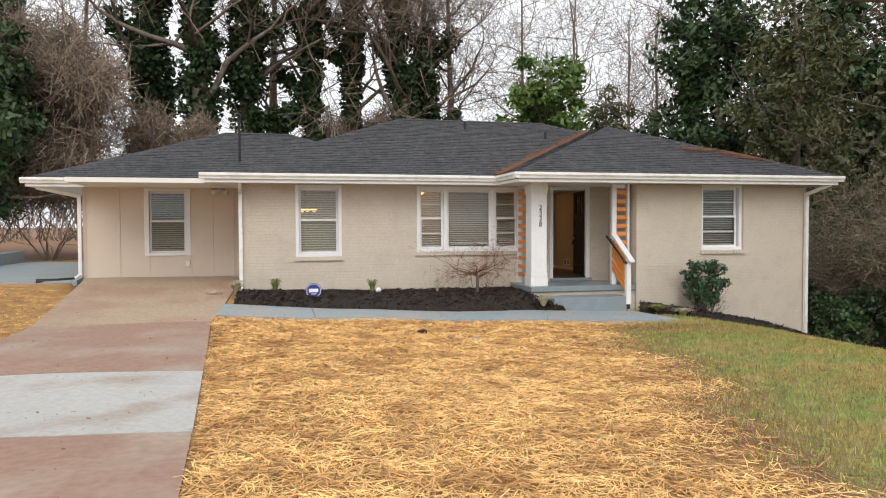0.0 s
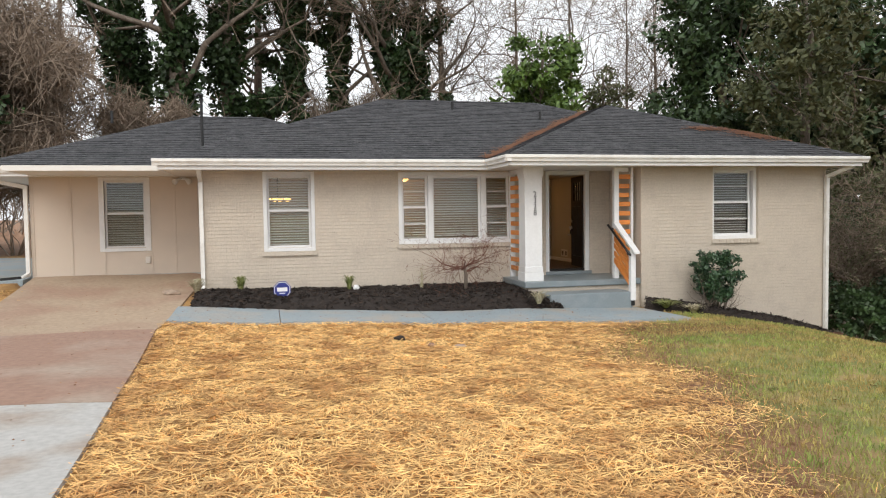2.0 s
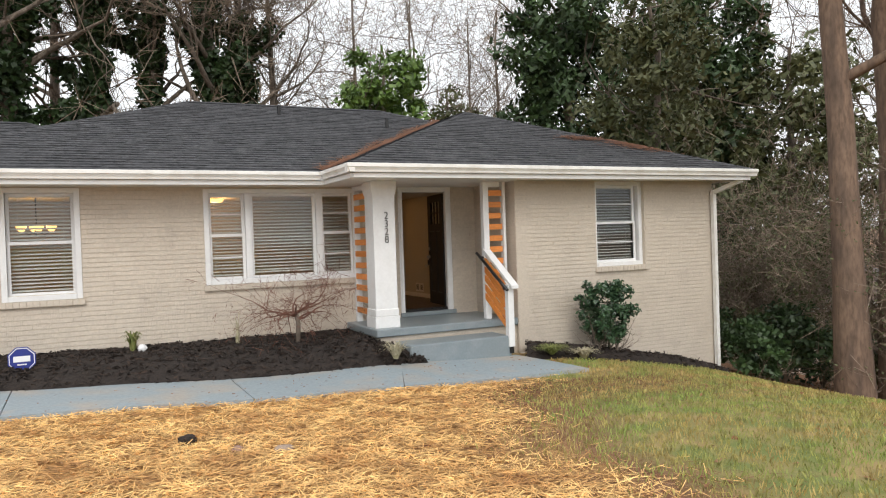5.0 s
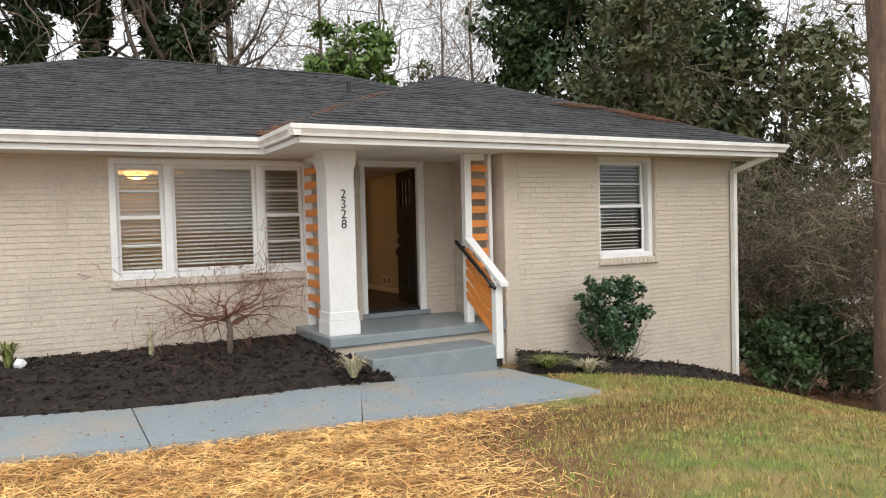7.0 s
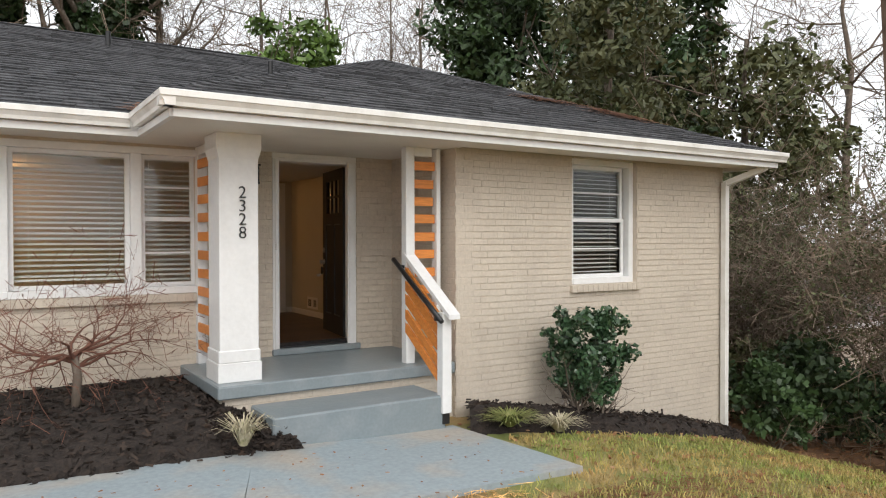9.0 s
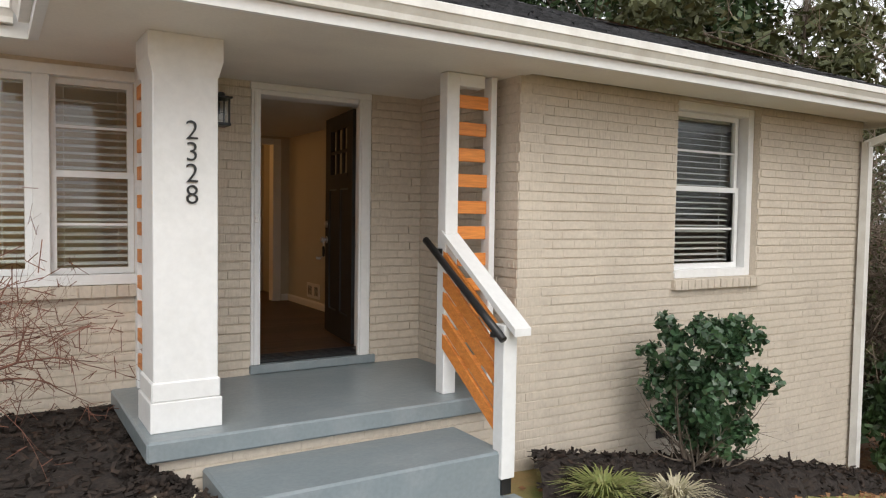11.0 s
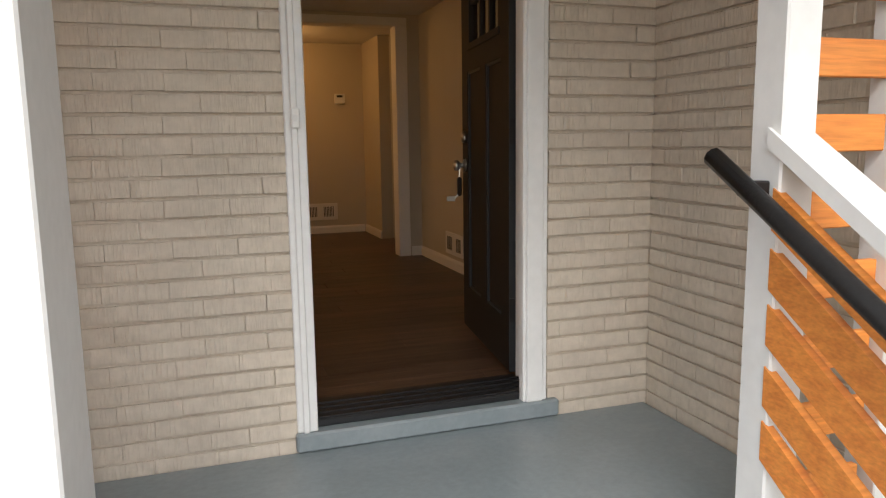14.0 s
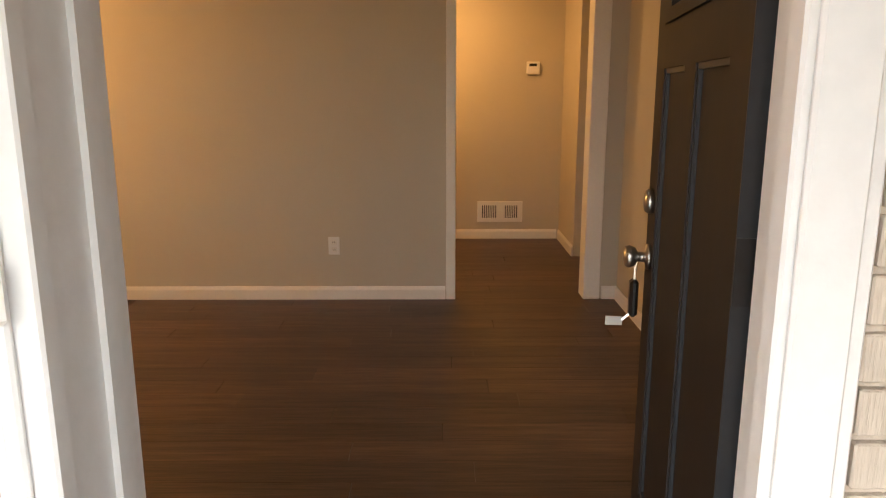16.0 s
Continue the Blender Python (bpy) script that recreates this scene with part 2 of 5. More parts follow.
    def ob(self, name, parent=None, smooth=False, **tags):
        o = new(name, self.mesh(name, smooth))
        if parent:
            o.parent = parent
        if tags:
            tagged(o, **tags)
        return o


def quads(name, centres, ax, bx, m, parent=None):
    """Many loose four-cornered leaves or blades as one mesh: centres, half sides ax and bx, arrays of n x 3."""
    c, a, b = (np.asarray(q, float) for q in (centres, ax, bx))
    v = np.stack([c - a - b, c + a - b, c + a + b, c - a + b], 1).reshape(-1, 3)
    n = len(c)
    me = bpy.data.meshes.new(name)
    me.vertices.add(4 * n), me.loops.add(4 * n), me.polygons.add(n)
    me.vertices.foreach_set("co", v.ravel())
    me.loops.foreach_set("vertex_index", np.arange(4 * n))
    me.polygons.foreach_set("loop_start", np.arange(0, 4 * n, 4))
    me.update(calc_edges=True)
    me.materials.append(m)
    o = new(name, me)
    if parent:
        o.parent = parent
    return o


def empty(name, place=(0, 0, 0), **tags):
    e = new(name)
    e.location = place
    return tagged(e, **tags)


R = np.random.RandomState(7)


def unit(n):
    d = R.normal(size=(n, 3))
    return d / np.linalg.norm(d, axis=1)[:, None]


def leaf_axes(n, size, ratio=0.5, flat=0.0):
    d = unit(n)
    d[:, 2] *= 1 - flat
    d /= np.linalg.norm(d, axis=1)[:, None]
    e = np.cross(d, unit(n))
    e /= np.linalg.norm(e, axis=1)[:, None]
    s = size * R.uniform(0.6, 1.3, (n, 1))
    return d * s, e * s * ratio


# ---------------- lie of the land ----------------
def ground_z(x, y):
    z = np.interp(y, [-40, -10, 0, 4, 8, 12, 14, 60], [1.2, 0.25, -0.02, -0.22, -0.36, -0.40, -0.40, -0.40])
    z = z - 0.045 * (np.clip(x, 0.5, 4) - 4) - 0.03 * (np.clip(x, 4, 14) - 4)
    e = np.clip(x - 8.5, 0, 5)
    z = z - (0.0305 * e ** 2 + 0.2 * np.clip(x - 13.5, 0, 14)) * np.interp(y, [0, 12], [0.5, 1])
    z = z + 0.07 * np.clip(y - 14, 0, 5) * np.interp(x, [0.5, 2.5], [1, 0])
    bank = np.interp(-x, [2.7, 3.6, 5.5, 9], [0, 0.16, 0.5, 0.75]) * np.interp(y, [14.5, 18.5], [1, 0.0])
    return z + bank + 0.02 * np.sin(1.7 * x + 0.6 * y) * np.sin(1.1 * y - 0.4 * x)


def gz(x, y):
    return float(ground_z(x, y))


# ---------------- ground ----------------
def ground_mat():
    m = mat("ground_cover", (0.5, 0.3, 0.1), 0.9, bump=0.9, bump_scale=45)
    n, l = m.node_tree.nodes, m.node_tree.links
    pos = n.new("ShaderNodeNewGeometry").outputs["Position"]
    sep = n.new("ShaderNodeSeparateXYZ")
    l.new(pos, sep.inputs[0])

    def noise_tex(s, d=5):
        t = n.new("ShaderNodeTexNoise")
        t.inputs["Scale"].default_value, t.inputs["Detail"].default_value = s, d
        l.new(pos, t.inputs["Vector"])
        return t.outputs["Fac"]

    def calc(op, a, b=None, c=None):
        x = n.new("ShaderNodeMath")
        x.operation = op
        for i, v in enumerate((a, b, c)):
            if v is None:
                continue
            if isinstance(v, (int, float)):
                x.inputs[i].default_value = v
            else:
                l.new(v, x.inputs[i])
        return x.outputs[0]

    def step(v, a, b):
        r = n.new("ShaderNodeMapRange")
        r.inputs[1].default_value, r.inputs[2].default_value = a, b
        l.new(v, r.inputs[0])
        return r.outputs[0]

    def mix(f, a, b):
        x = n.new("ShaderNodeMix")
        x.data_type = "RGBA"
        l.new(f, x.inputs[0])
        for i, v in ((6, a), (7, b)):
            if isinstance(v, tuple):
                x.inputs[i].default_value = (*v, 1)
            else:
                l.new(v, x.inputs[i])
        return x.outputs[2]

    big, mid, fine = noise_tex(0.7), noise_tex(3.0), noise_tex(40.0, 3)
    straw = mix(step(mid, 0.35, 0.7), (0.40, 0.225, 0.075), (0.20, 0.105, 0.045))
    straw = mix(step(fine, 0.45, 0.8), straw, (0.56, 0.35, 0.13))
    grass = mix(step(mid, 0.4, 0.65), (0.17, 0.2, 0.055), (0.33, 0.24, 0.10))
    dirt = mix(step(fine, 0.35, 0.7), (0.20, 0.095, 0.045), (0.30, 0.17, 0.09))
    # straw gives way to lawn on a slanting line, to leaf litter by the woods
    edge = calc("ADD", calc("SUBTRACT", sep.outputs[0], calc("MULTIPLY", sep.outputs[1], 0.33)), calc("MULTIPLY", big, 2.2))
    c = mix(step(edge, 3.95, 4.35), straw, dirt)
    c = mix(step(edge, 4.4, 5.1), c, grass)
    c = mix(step(calc("ADD", sep.outputs[0], calc("MULTIPLY", mid, 2.0)), 14.0, 15.2), c, dirt)
    c = mix(step(calc("ADD", sep.outputs[1], mid), 29.0, 31.0), c, dirt)
    l.new(c, n["Principled BSDF"].inputs["Base Color"])
    return m


def axis(a, b, step, far):
    near = np.arange(a, b + 1e-6, step)
    out = np.geomspace(1, far, 14)
    return np.concatenate([a - out[::-1], near, b + out])


gx, gy = axis(-14, 26, 0.33, 900), axis(-8, 32, 0.33, 900)
X, Y = np.meshgrid(gx, gy)
Z = ground_z(X, Y)
under = ((X > -2.6) & (X < 13.2) & (Y > 17.4) & (Y < 25))
Z = np.where(under, np.minimum(Z, -0.5), Z)
nx, ny = len(gx), len(gy)
idx = np.arange(nx * ny).reshape(ny, nx)
gfaces = np.stack([idx[:-1, :-1], idx[:-1, 1:], idx[1:, 1:], idx[1:, :-1]], -1).reshape(-1, 4)
gme = bpy.data.meshes.new("ground")
gme.from_pydata(np.stack([X, Y, Z], -1).reshape(-1, 3).tolist(), [], gfaces.tolist())
gme.materials.append(ground_mat())
gme.polygons.foreach_set("use_smooth", [True] * len(gme.polygons))
tagged(new("ground", gme), "sloping yard of straw, patchy lawn and leaf litter", "ground", kind="structure")


def slab(name, poly, m, label, category, rise=0.035, deep=0.12, joint=0.0, n=10, parent=None, kind="structure"):
    """A concrete slab that lies on the land: a plan of four corners (near left, near right, far right, far left), cut into a net."""
    a, b, c, d = (Vector((*p, 0)) for p in poly)
    B = Build()
    top = []
    for j in range(n + 1):
        for i in range(n + 1):
            u, v = i / n, j / n
            p = a.lerp(b, u).lerp(d.lerp(c, u), v)
            top.append((p.x, p.y, gz(p.x, p.y) + rise))
    N = n + 1
    fs = [(j * N + i, j * N + i + 1, (j + 1) * N + i + 1, (j + 1) * N + i) for j in range(n) for i in range(n)]
    ring = [i for i in range(N)] + [j * N + n for j in range(1, N)] + [n * N + i for i in range(n - 1, -1, -1)] + [j * N for j in range(n - 1, 0, -1)]
    low = [(top[i][0], top[i][1], top[i][2] - deep) for i in ring]
    o = len(top)
    k = len(ring)
    fs += [(ring[i], o + i, o + (i + 1) % k, ring[(i + 1) % k]) for i in range(k)]
    B.add(top + low, fs, m)
    ob = B.ob(name, parent)
    if label:
        tagged(ob, label, category, kind=kind)
    return ob


drive = empty("driveway", label="stained concrete driveway of several poured slabs", category="driveway", kind="structure")
G = 0.012


def drive_edge(y):
    """The drive's edge on the side of the yard."""
    return 0.53 + 0.055 * (13.0 - y)


for y0, y1, m in ((-7.5, 1.5, M_CONCRED), (1.5, 6.33, M_CONCRED), (6.33, 8.87, M_CONC), (8.87, 13.0, M_CONCRED)):
    slab("slab", ((-2.1, y0 + 0.25 + G), (drive_edge(y0), y0 + G), (drive_edge(y1), y1 - G), (-2.1, y1 + 0.25 - G)), m, "", "", parent=drive)
slab("slab", ((-2.12, 13.25 + G), (0.53, 13.0 + G), (0.80, 18.94), (-2.62, 18.94)), M_CONCTAN, "", "", parent=drive, rise=0.03)
slab("patio", ((-8.5, 18.6), (-2.68, 18.4), (-2.68, 26), (-8.5, 28)), M_WALK, "grey painted concrete side patio", "patio", rise=0.05)

walkway = empty("front_walk", label="worn grey painted concrete garden walk", category="path", kind="structure")
slab("slab", ((0.56, 13.82), (2.2, 13.72), (2.2, 15.07), (0.60, 14.98)), M_WALK, "", "", parent=walkway, rise=0.05)
slab("slab", ((2.212, 13.72), (4.6, 13.52), (4.6, 14.96), (2.212, 15.07)), M_WALK, "", "", parent=walkway, rise=0.05)
slab("slab", ((4.612, 13.52), (6.35, 13.47), (6.9, 14.86), (4.612, 14.96)), M_WALK, "", "", parent=walkway, rise=0.05)
slab("slab", ((6.362, 13.47), (8.98, 13.36), (8.86, 15.0), (6.95, 15.0)), M_WALK, "", "", parent=walkway, rise=0.05)

# ---------------- brick walls ----------------
WALL_Y, WING_Y, SOFFIT = 16.82, 15.46, 2.19
COURSE, BLEN, JOINT = 0.0674, 0.205, 0.0095


def rows_of_bricks(length, z0, z1, holes, rng):
    """Places (start, end, bottom, top) of bricks laid in running bond along a wall; holes: (a, b, z0, z1)."""
    n = int(math.ceil((z1 - z0) / COURSE))
    for r in range(n):
        b = z1 - (r + 1) * COURSE
        t = b + COURSE - JOINT
        s = -(BLEN + JOINT) * (0.5 * (r % 2)) + rng.uniform(-0.02, 0.02)
        while s < length:
            e = s + BLEN
            spans = [(max(s, 0), min(e, length))]
            for h0, h1, hz0, hz1 in holes:
                if t > hz0 + 0.01 and b < hz1 - 0.01:
                    cut = []
                    for p, q in spans:
                        if q <= h0 or p >= h1:
                            cut.append((p, q))
                        else:
                            cut += [(p, h0)] * (p < h0) + [(h1, q)] * (q > h1)
                    spans = cut
            for p, q in spans:
                if q - p > 0.03:
                    yield p, q, max(b, z0), t
            s = e + 0.0004


def brick_wall(name, a, b, z0, z1, thick, holes, label, inner=M_ROOM, seed=1, pieces=None):
    """A wall from a to b in plan; its outer face is to the right of the way. pieces: a test on (along, z) for bricks that are objects of their own."""
    a, b = Vector((*a, 0)), Vector((*b, 0))
    d = (b - a).normalized()
    out = d.cross(Vector((0, 0, 1)))
    L = (b - a).length
    B = Build()
    turn = Matrix.Translation(a) @ Matrix((d, -out, (0, 0, 1))).transposed().to_4x4()

    def blockat(p, q, lo, hi, y0, y1, m):
        base = len(B.v)
        B.box((p, y0, lo), (q, y1, hi), m)
        B.v[base:] = [tuple(turn @ Vector(v)) for v in B.v[base:]]

    xs = sorted({0, L, *[h[0] for h in holes], *[h[1] for h in holes]})
    for p, q in zip(xs, xs[1:]):
        gaps = sorted((h[2], h[3]) for h in holes if h[0] <= p + 1e-6 and h[1] >= q - 1e-6)
        lo = z0
        for g0, g1 in gaps:
            if g0 > lo:
                blockat(p, q, lo, g0, 0.0075, thick - 0.013, M_MORTAR), blockat(p, q, lo, g0, thick - 0.012, thick, inner)
            lo = max(lo, g1)
        if lo < z1:
            blockat(p, q, lo, z1, 0.0075, thick - 0.013, M_MORTAR), blockat(p, q, lo, z1, thick - 0.012, thick, inner)
    wall = B.ob(name, label=label, category="wall", kind="structure")
    rng = random.Random(seed)
    S, single = Build(), []
    for p, q, lo, hi in rows_of_bricks(L, z0, z1, holes, rng):
        off, sag = rng.uniform(0, 0.004), rng.uniform(-0.002, 0.002)
        if pieces and pieces(p, lo):
            single.append((p, q, lo, hi, off))
            continue
        e = 0.0018
        vs = [(p, 0.009, lo), (q, 0.009, lo), (q, 0.009, hi), (p, 0.009, hi), (p + 0.0007, -off, lo + e + sag), (q - 0.0007, -off, lo + e - sag), (q - 0.0007, -off, hi - e - sag), (p + 0.0007, -off, hi - e + sag)]
        S.add([tuple(turn @ Vector(v)) for v in vs], [(4, 5, 6, 7), (0, 1, 5, 4), (1, 2, 6, 5), (2, 3, 7, 6), (3, 0, 4, 7)], M_BRICK)
    S.ob("brick_courses", wall, kind="stuff")
    return wall, turn, single


def brick_pieces(wall, turn, single):
    """Bricks that can be told apart: objects of their own that share a mesh for each length."""
    shapes = {}
    for p, q, lo, hi, off in single:
        key = (round(q - p, 2), round(hi - lo, 2))
        if key not in shapes:
            B = Build()
            w, h = q - p, hi - lo
            B.box((-w / 2, -0.012, -h / 2), (w / 2, 0.012, h / 2), M_BRICK, 0.0025)
            shapes[key] = B.mesh("brick")
        o = new("brick", shapes[key])
        o.parent = wall
        o.matrix_basis = turn @ pose((p + q) / 2, 0.009 - off, (lo + hi) / 2, random.uniform(-0.6, 0.6), random.uniform(-0.5, 0.5), random.uniform(-0.6, 0.6))


H_B, H_C, H_D = (2.06, 2.885, 0.71, 2.11), (4.69, 6.94, 0.79, 2.11), (10.79, 11.85, 0.73, 2.189)
X0 = 0.89
front = brick_wall("wall_front", (X0, WALL_Y), (9.212, WALL_Y), -0.75, 2.21, 0.26,
                   [(H_B[0] - X0, H_B[1] - X0, *H_B[2:]), (H_C[0] - X0, H_C[1] - X0, *H_C[2:]), (7.765 - X0, 8.735 - X0, -0.2, 2.19)],
                   "beige painted brick front wall", seed=3, pieces=lambda p, z: p > 7.24 - X0 and z > 0)
nook = brick_wall("wall_porch_side", (9.20, WALL_Y - 0.002), (9.20, WING_Y + 0.002), -0.75, 2.21, 0.24, [], "beige painted brick side of the porch", seed=5,
                  pieces=lambda p, z: z > 0.0 and p < 0.75)
# inner faces of wing and east wall take the room colour darkened for shade
wing = brick_wall("wall_wing", (9.204, WING_Y), (13.48, WING_Y), -1.75, 2.21, 0.26, [(H_D[0] - 9.204, H_D[1] - 9.204, *H_D[2:])], "beige painted brick wall of the front wing", inner=M_ROOM_SHADED, seed=8)
east = brick_wall("wall_east", (13.466, WING_Y + 0.016), (13.466, 25.0), -2.6, 2.21, 0.24, [], "beige painted brick end wall", inner=M_ROOM_SHADED, seed=9)
porch_base = brick_wall("porch_base", (6.84, 15.52), (9.20, 15.52), -0.75, -0.115, 0.3, [], "beige painted brick base under the porch", seed=11)
porch_base2 = brick_wall("porch_base_side", (6.84, 16.84), (6.84, 15.53), -0.75, -0.115, 0.3, [], "beige painted brick porch base side", seed=12)

# ---------------- other walls, ceilings and floors of the house ----------------
W = Build()
for a, b in (((X0 + 0.0, WALL_Y + 0.26, -0.6), (X0 + 0.24, 25.0, 2.21)), ((X0, 25.0, -0.8), (13.35, 25.2, 2.21))):
    W.box(a, b, M_MORTAR)
W.ob("wall_back", label="plain painted outer walls at the back", category="wall", kind="structure")

R_ = Build()
FZ, CZ = 0.072, 2.19
FAR = 20.60
R_.box((X0 + 0.25, FAR, FZ), (8.345, FAR + 0.12, CZ), M_ROOM)
R_.box((9.195, FAR, FZ), (9.40, FAR + 0.12, CZ), M_ROOM)
R_.box((8.345, FAR, 2.10), (9.195, FAR + 0.12, CZ), M_ROOM)
R_.ob("wall_living_far", label="beige painted inner wall with a cased opening", category="wall", kind="structure")
R_ = Build()
R_.box((9.40, WALL_Y + 0.262, FZ), (9.52, FAR + 0.12, CZ), M_ROOM)
R_.ob("wall_living_side", label="beige painted living room side wall", category="wall", kind="structure")
R_ = Build()
R_.box((3.75, WALL_Y + 0.262, FZ), (3.87, FAR - 0.002, CZ), M_ROOM)
R_.ob("wall_dining", label="beige painted partition wall", category="wall", kind="structure")
R_ = Build()
HB = 22.59
R_.box((7.6, HB, FZ), (9.75, HB + 0.12, CZ), M_ROOM)
R_.box((7.48, FAR + 0.122, FZ), (7.6, HB + 0.12, CZ), M_ROOM)
R_.box((9.34, HB - 0.75, FZ), (9.46, HB, CZ), M_ROOM)
# set-back stretch of the hall, its shade put into a darker colour
R_.box((9.46, FAR + 0.122, FZ), (9.58, HB - 0.75, CZ), M_ROOM_SHADED)
R_.ob("wall_hall", label="beige hall walls lit by a warm lamp, one stretch coloured darker as shade", category="wall", kind="structure")
R_ = Build()
# closes the room behind the wing window; its dimness is in the colour
R_.box((9.61, 19.6, -0.2), (13.1, 19.72, CZ), M_ROOM_SHADED)
R_.ob("wall_bedroom", label="plain bedroom wall, coloured dark as an unlit room", category="wall", kind="structure")
C_ = Build()
C_.box((-2.5, 16.86, CZ + 0.004), (13.3, 25.0, CZ + 0.1), M_CEIL)
C_.ob("ceiling", label="flat off-white ceiling", category="ceiling", kind="structure")
F_ = Build()
F_.box((X0 + 0.2, WALL_Y + 0.2, -0.12), (13.1, 24.9, FZ - 0.012), M_PLANKBED)
F_.ob("floor", label="dark brown wood-look plank floor", category="floor", kind="structure")
floor_ob = bpy.data.objects["floor"]

# siding wing on the far side of the drive
A_Y = 19.0
S_ = Build()
wx0, wx1, wz0, wz1 = -1.255, -0.455, 0.70, 2.10
for a, b, lo, hi in ((-2.67, wx0, -0.1, 2.21), (wx1, X0, -0.1, 2.21), (wx0, wx1, -0.1, wz0), (wx0, wx1, wz1, 2.21)):
    S_.box((a, A_Y, lo), (b, A_Y + 0.15, hi), M_SIDING)
S_.box((-2.67, A_Y + 0.15, -0.1), (-2.52, 25.6, 2.21), M_SIDING)
# back wall and floor behind the window, coloured dark to stand for unlit depth
S_.box((-2.5, 22.5, -0.1), (X0, 22.6, 2.21), M_ROOM_SHADED)
S_.box((-2.5, A_Y + 0.151, 0.0), (X0, 22.5, 0.06), M_ROOM_SHADED)
siding = S_.ob("wall_siding", label="beige painted panel siding with battens", category="wall", kind="structure")
for x in (-2.62, -1.9, -1.27, -0.34, 0.14, 0.62):
    q = Build()
    hi = 0.60 if -1.4 < x < -0.3 else 2.18
    q.box((x - 0.022, A_Y - 0.014, 0.16), (x + 0.022, A_Y - 0.001, hi), M_SIDING, 0.003)
    q.ob("batten", siding)
q = Build()
q.box((-2.68, A_Y - 0.03, -0.05), (X0, A_Y - 0.002, 0.13), M_CONC, 0.006)
q.ob("foundation_strip", siding, label="bare concrete foundation strip")

# ---------------- roof ----------------
PITCH, EZ = 0.392, 2.36


def hip_roof(name, x0, x1, y0, y1, z0, label, gable_back=False):
    """A hipped roof over a rectangle, its ridge along the longer side, with courses of shingles on every slope."""
    long_x = (x1 - x0) >= (y1 - y0) and not gable_back
    r = (y1 - y0) / 2 if long_x else (x1 - x0) / 2
    zr = z0 + r * PITCH
    if long_x:
        p, q = (x0 + r, (y0 + y1) / 2, zr), (x1 - r, (y0 + y1) / 2, zr)
        slopes = [((x0, y0), (x1, y0), p, q), ((x1, y0), (x1, y1), q, q), ((x1, y1), (x0, y1), q, p), ((x0, y1), (x0, y0), p, p)]
    else:
        p, q = ((x0 + x1) / 2, y0 + r, zr), ((x0 + x1) / 2, y1 - (0 if gable_back else r), zr)
        slopes = [((x0, y0), (x1, y0), p, p), ((x1, y0), (x1, y1), p, q), ((x1, y1), (x0, y1), q, q), ((x0, y1), (x0, y0), q, p)]
    B, S = Build(), Build()
    rng = random.Random(len(name) + int(x0 * 10))
    for a, b, c, d in slopes:
        a, b, c, d = Vector((*a, z0)), Vector((*b, z0)), Vector(c), Vector(d)
        B.add([tuple(v) for v in (a, b, d, c)], [(0, 1, 2, 3)] if c != d else [(0, 1, 2)], M_SHINGLE)
        nrm = (b - a).cross(c - a).normalized()
        run = ((c - a) - (b - a).normalized() * (c - a).dot((b - a).normalized())).length
        n = int(run / 0.138)
        for i in range(n):
            t0, t1 = i / n, min(1.0, (i + 1.05) / n)
            l0, r0, l1, r1 = a.lerp(c, t0), b.lerp(d, t0), a.lerp(c, t1), b.lerp(d, t1)
            w = (r0 - l0).length
            if w < 0.15:
                continue
            u = 0.0
            while u < w:
                v = min(w, u + rng.uniform(0.16, 0.42))
                lift = 0.013 + rng.choice((0.0, 0.0, 0.007)) + rng.uniform(0, 0.003)
                g = 0.004 / w
                drop = (l0 - l1).normalized() * rng.uniform(0, 0.008)
                A, Bq = l0.lerp(r0, u / w + g) + nrm * lift + drop, l0.lerp(r0, v / w - g) + nrm * lift + drop
                Cq, D = l1.lerp(r1, v / w - g) + nrm * 0.004, l1.lerp(r1, u / w + g) + nrm * 0.004
                A0, B0 = A - nrm * (lift - 0.001), Bq - nrm * (lift - 0.001)
                S.add([tuple(k) for k in (A, Bq, Cq, D, A0, B0)], [(0, 1, 2, 3), (4, 5, 1, 0)], M_SHINGLE)
                u = v
        # hip and ridge caps
        for s, e in ((a, c), (c, d)):
            ln = (e - s).length
            k = int(ln / 0.15)
            for i in range(k):
                o1, o2 = s.lerp(e, i / k), s.lerp(e, min(1, (i + 1.2) / k))
                side = (e - s).normalized().cross(Vector((0, 0, 1))).normalized() * 0.14
                dn = Vector((0, 0, 0.05 if s is a else 0.045))
                up = Vector((0, 0, 0.022))
                S.add([tuple(k2) for k2 in (o1 + up, o1 + side - dn + up, o2 + side - dn + up * 0.5, o2 + up * 0.5, o1 - side - dn + up, o2 - side - dn + up * 0.5)], [(0, 1, 2, 3), (0, 3, 5, 4)], M_SHINGLE)
    roof = B.ob(name, label=label, category="roof", kind="structure")
    S.ob("shingle_courses", roof, kind="stuff")
    return roof


hip_roof("roof_main", 0.19, 13.87, 16.2, 25.72, EZ, "dark grey asphalt shingle hip roof")
hip_roof("roof_wing", 6.28, 13.88, 14.9, 22.2, EZ + 0.012, "dark grey asphalt shingle wing roof", gable_back=True)
hip_roof("roof_siding_wing", -3.67, 6.0, 18.4, 26.3, EZ - 0.01, "dark grey asphalt shingle side roof")

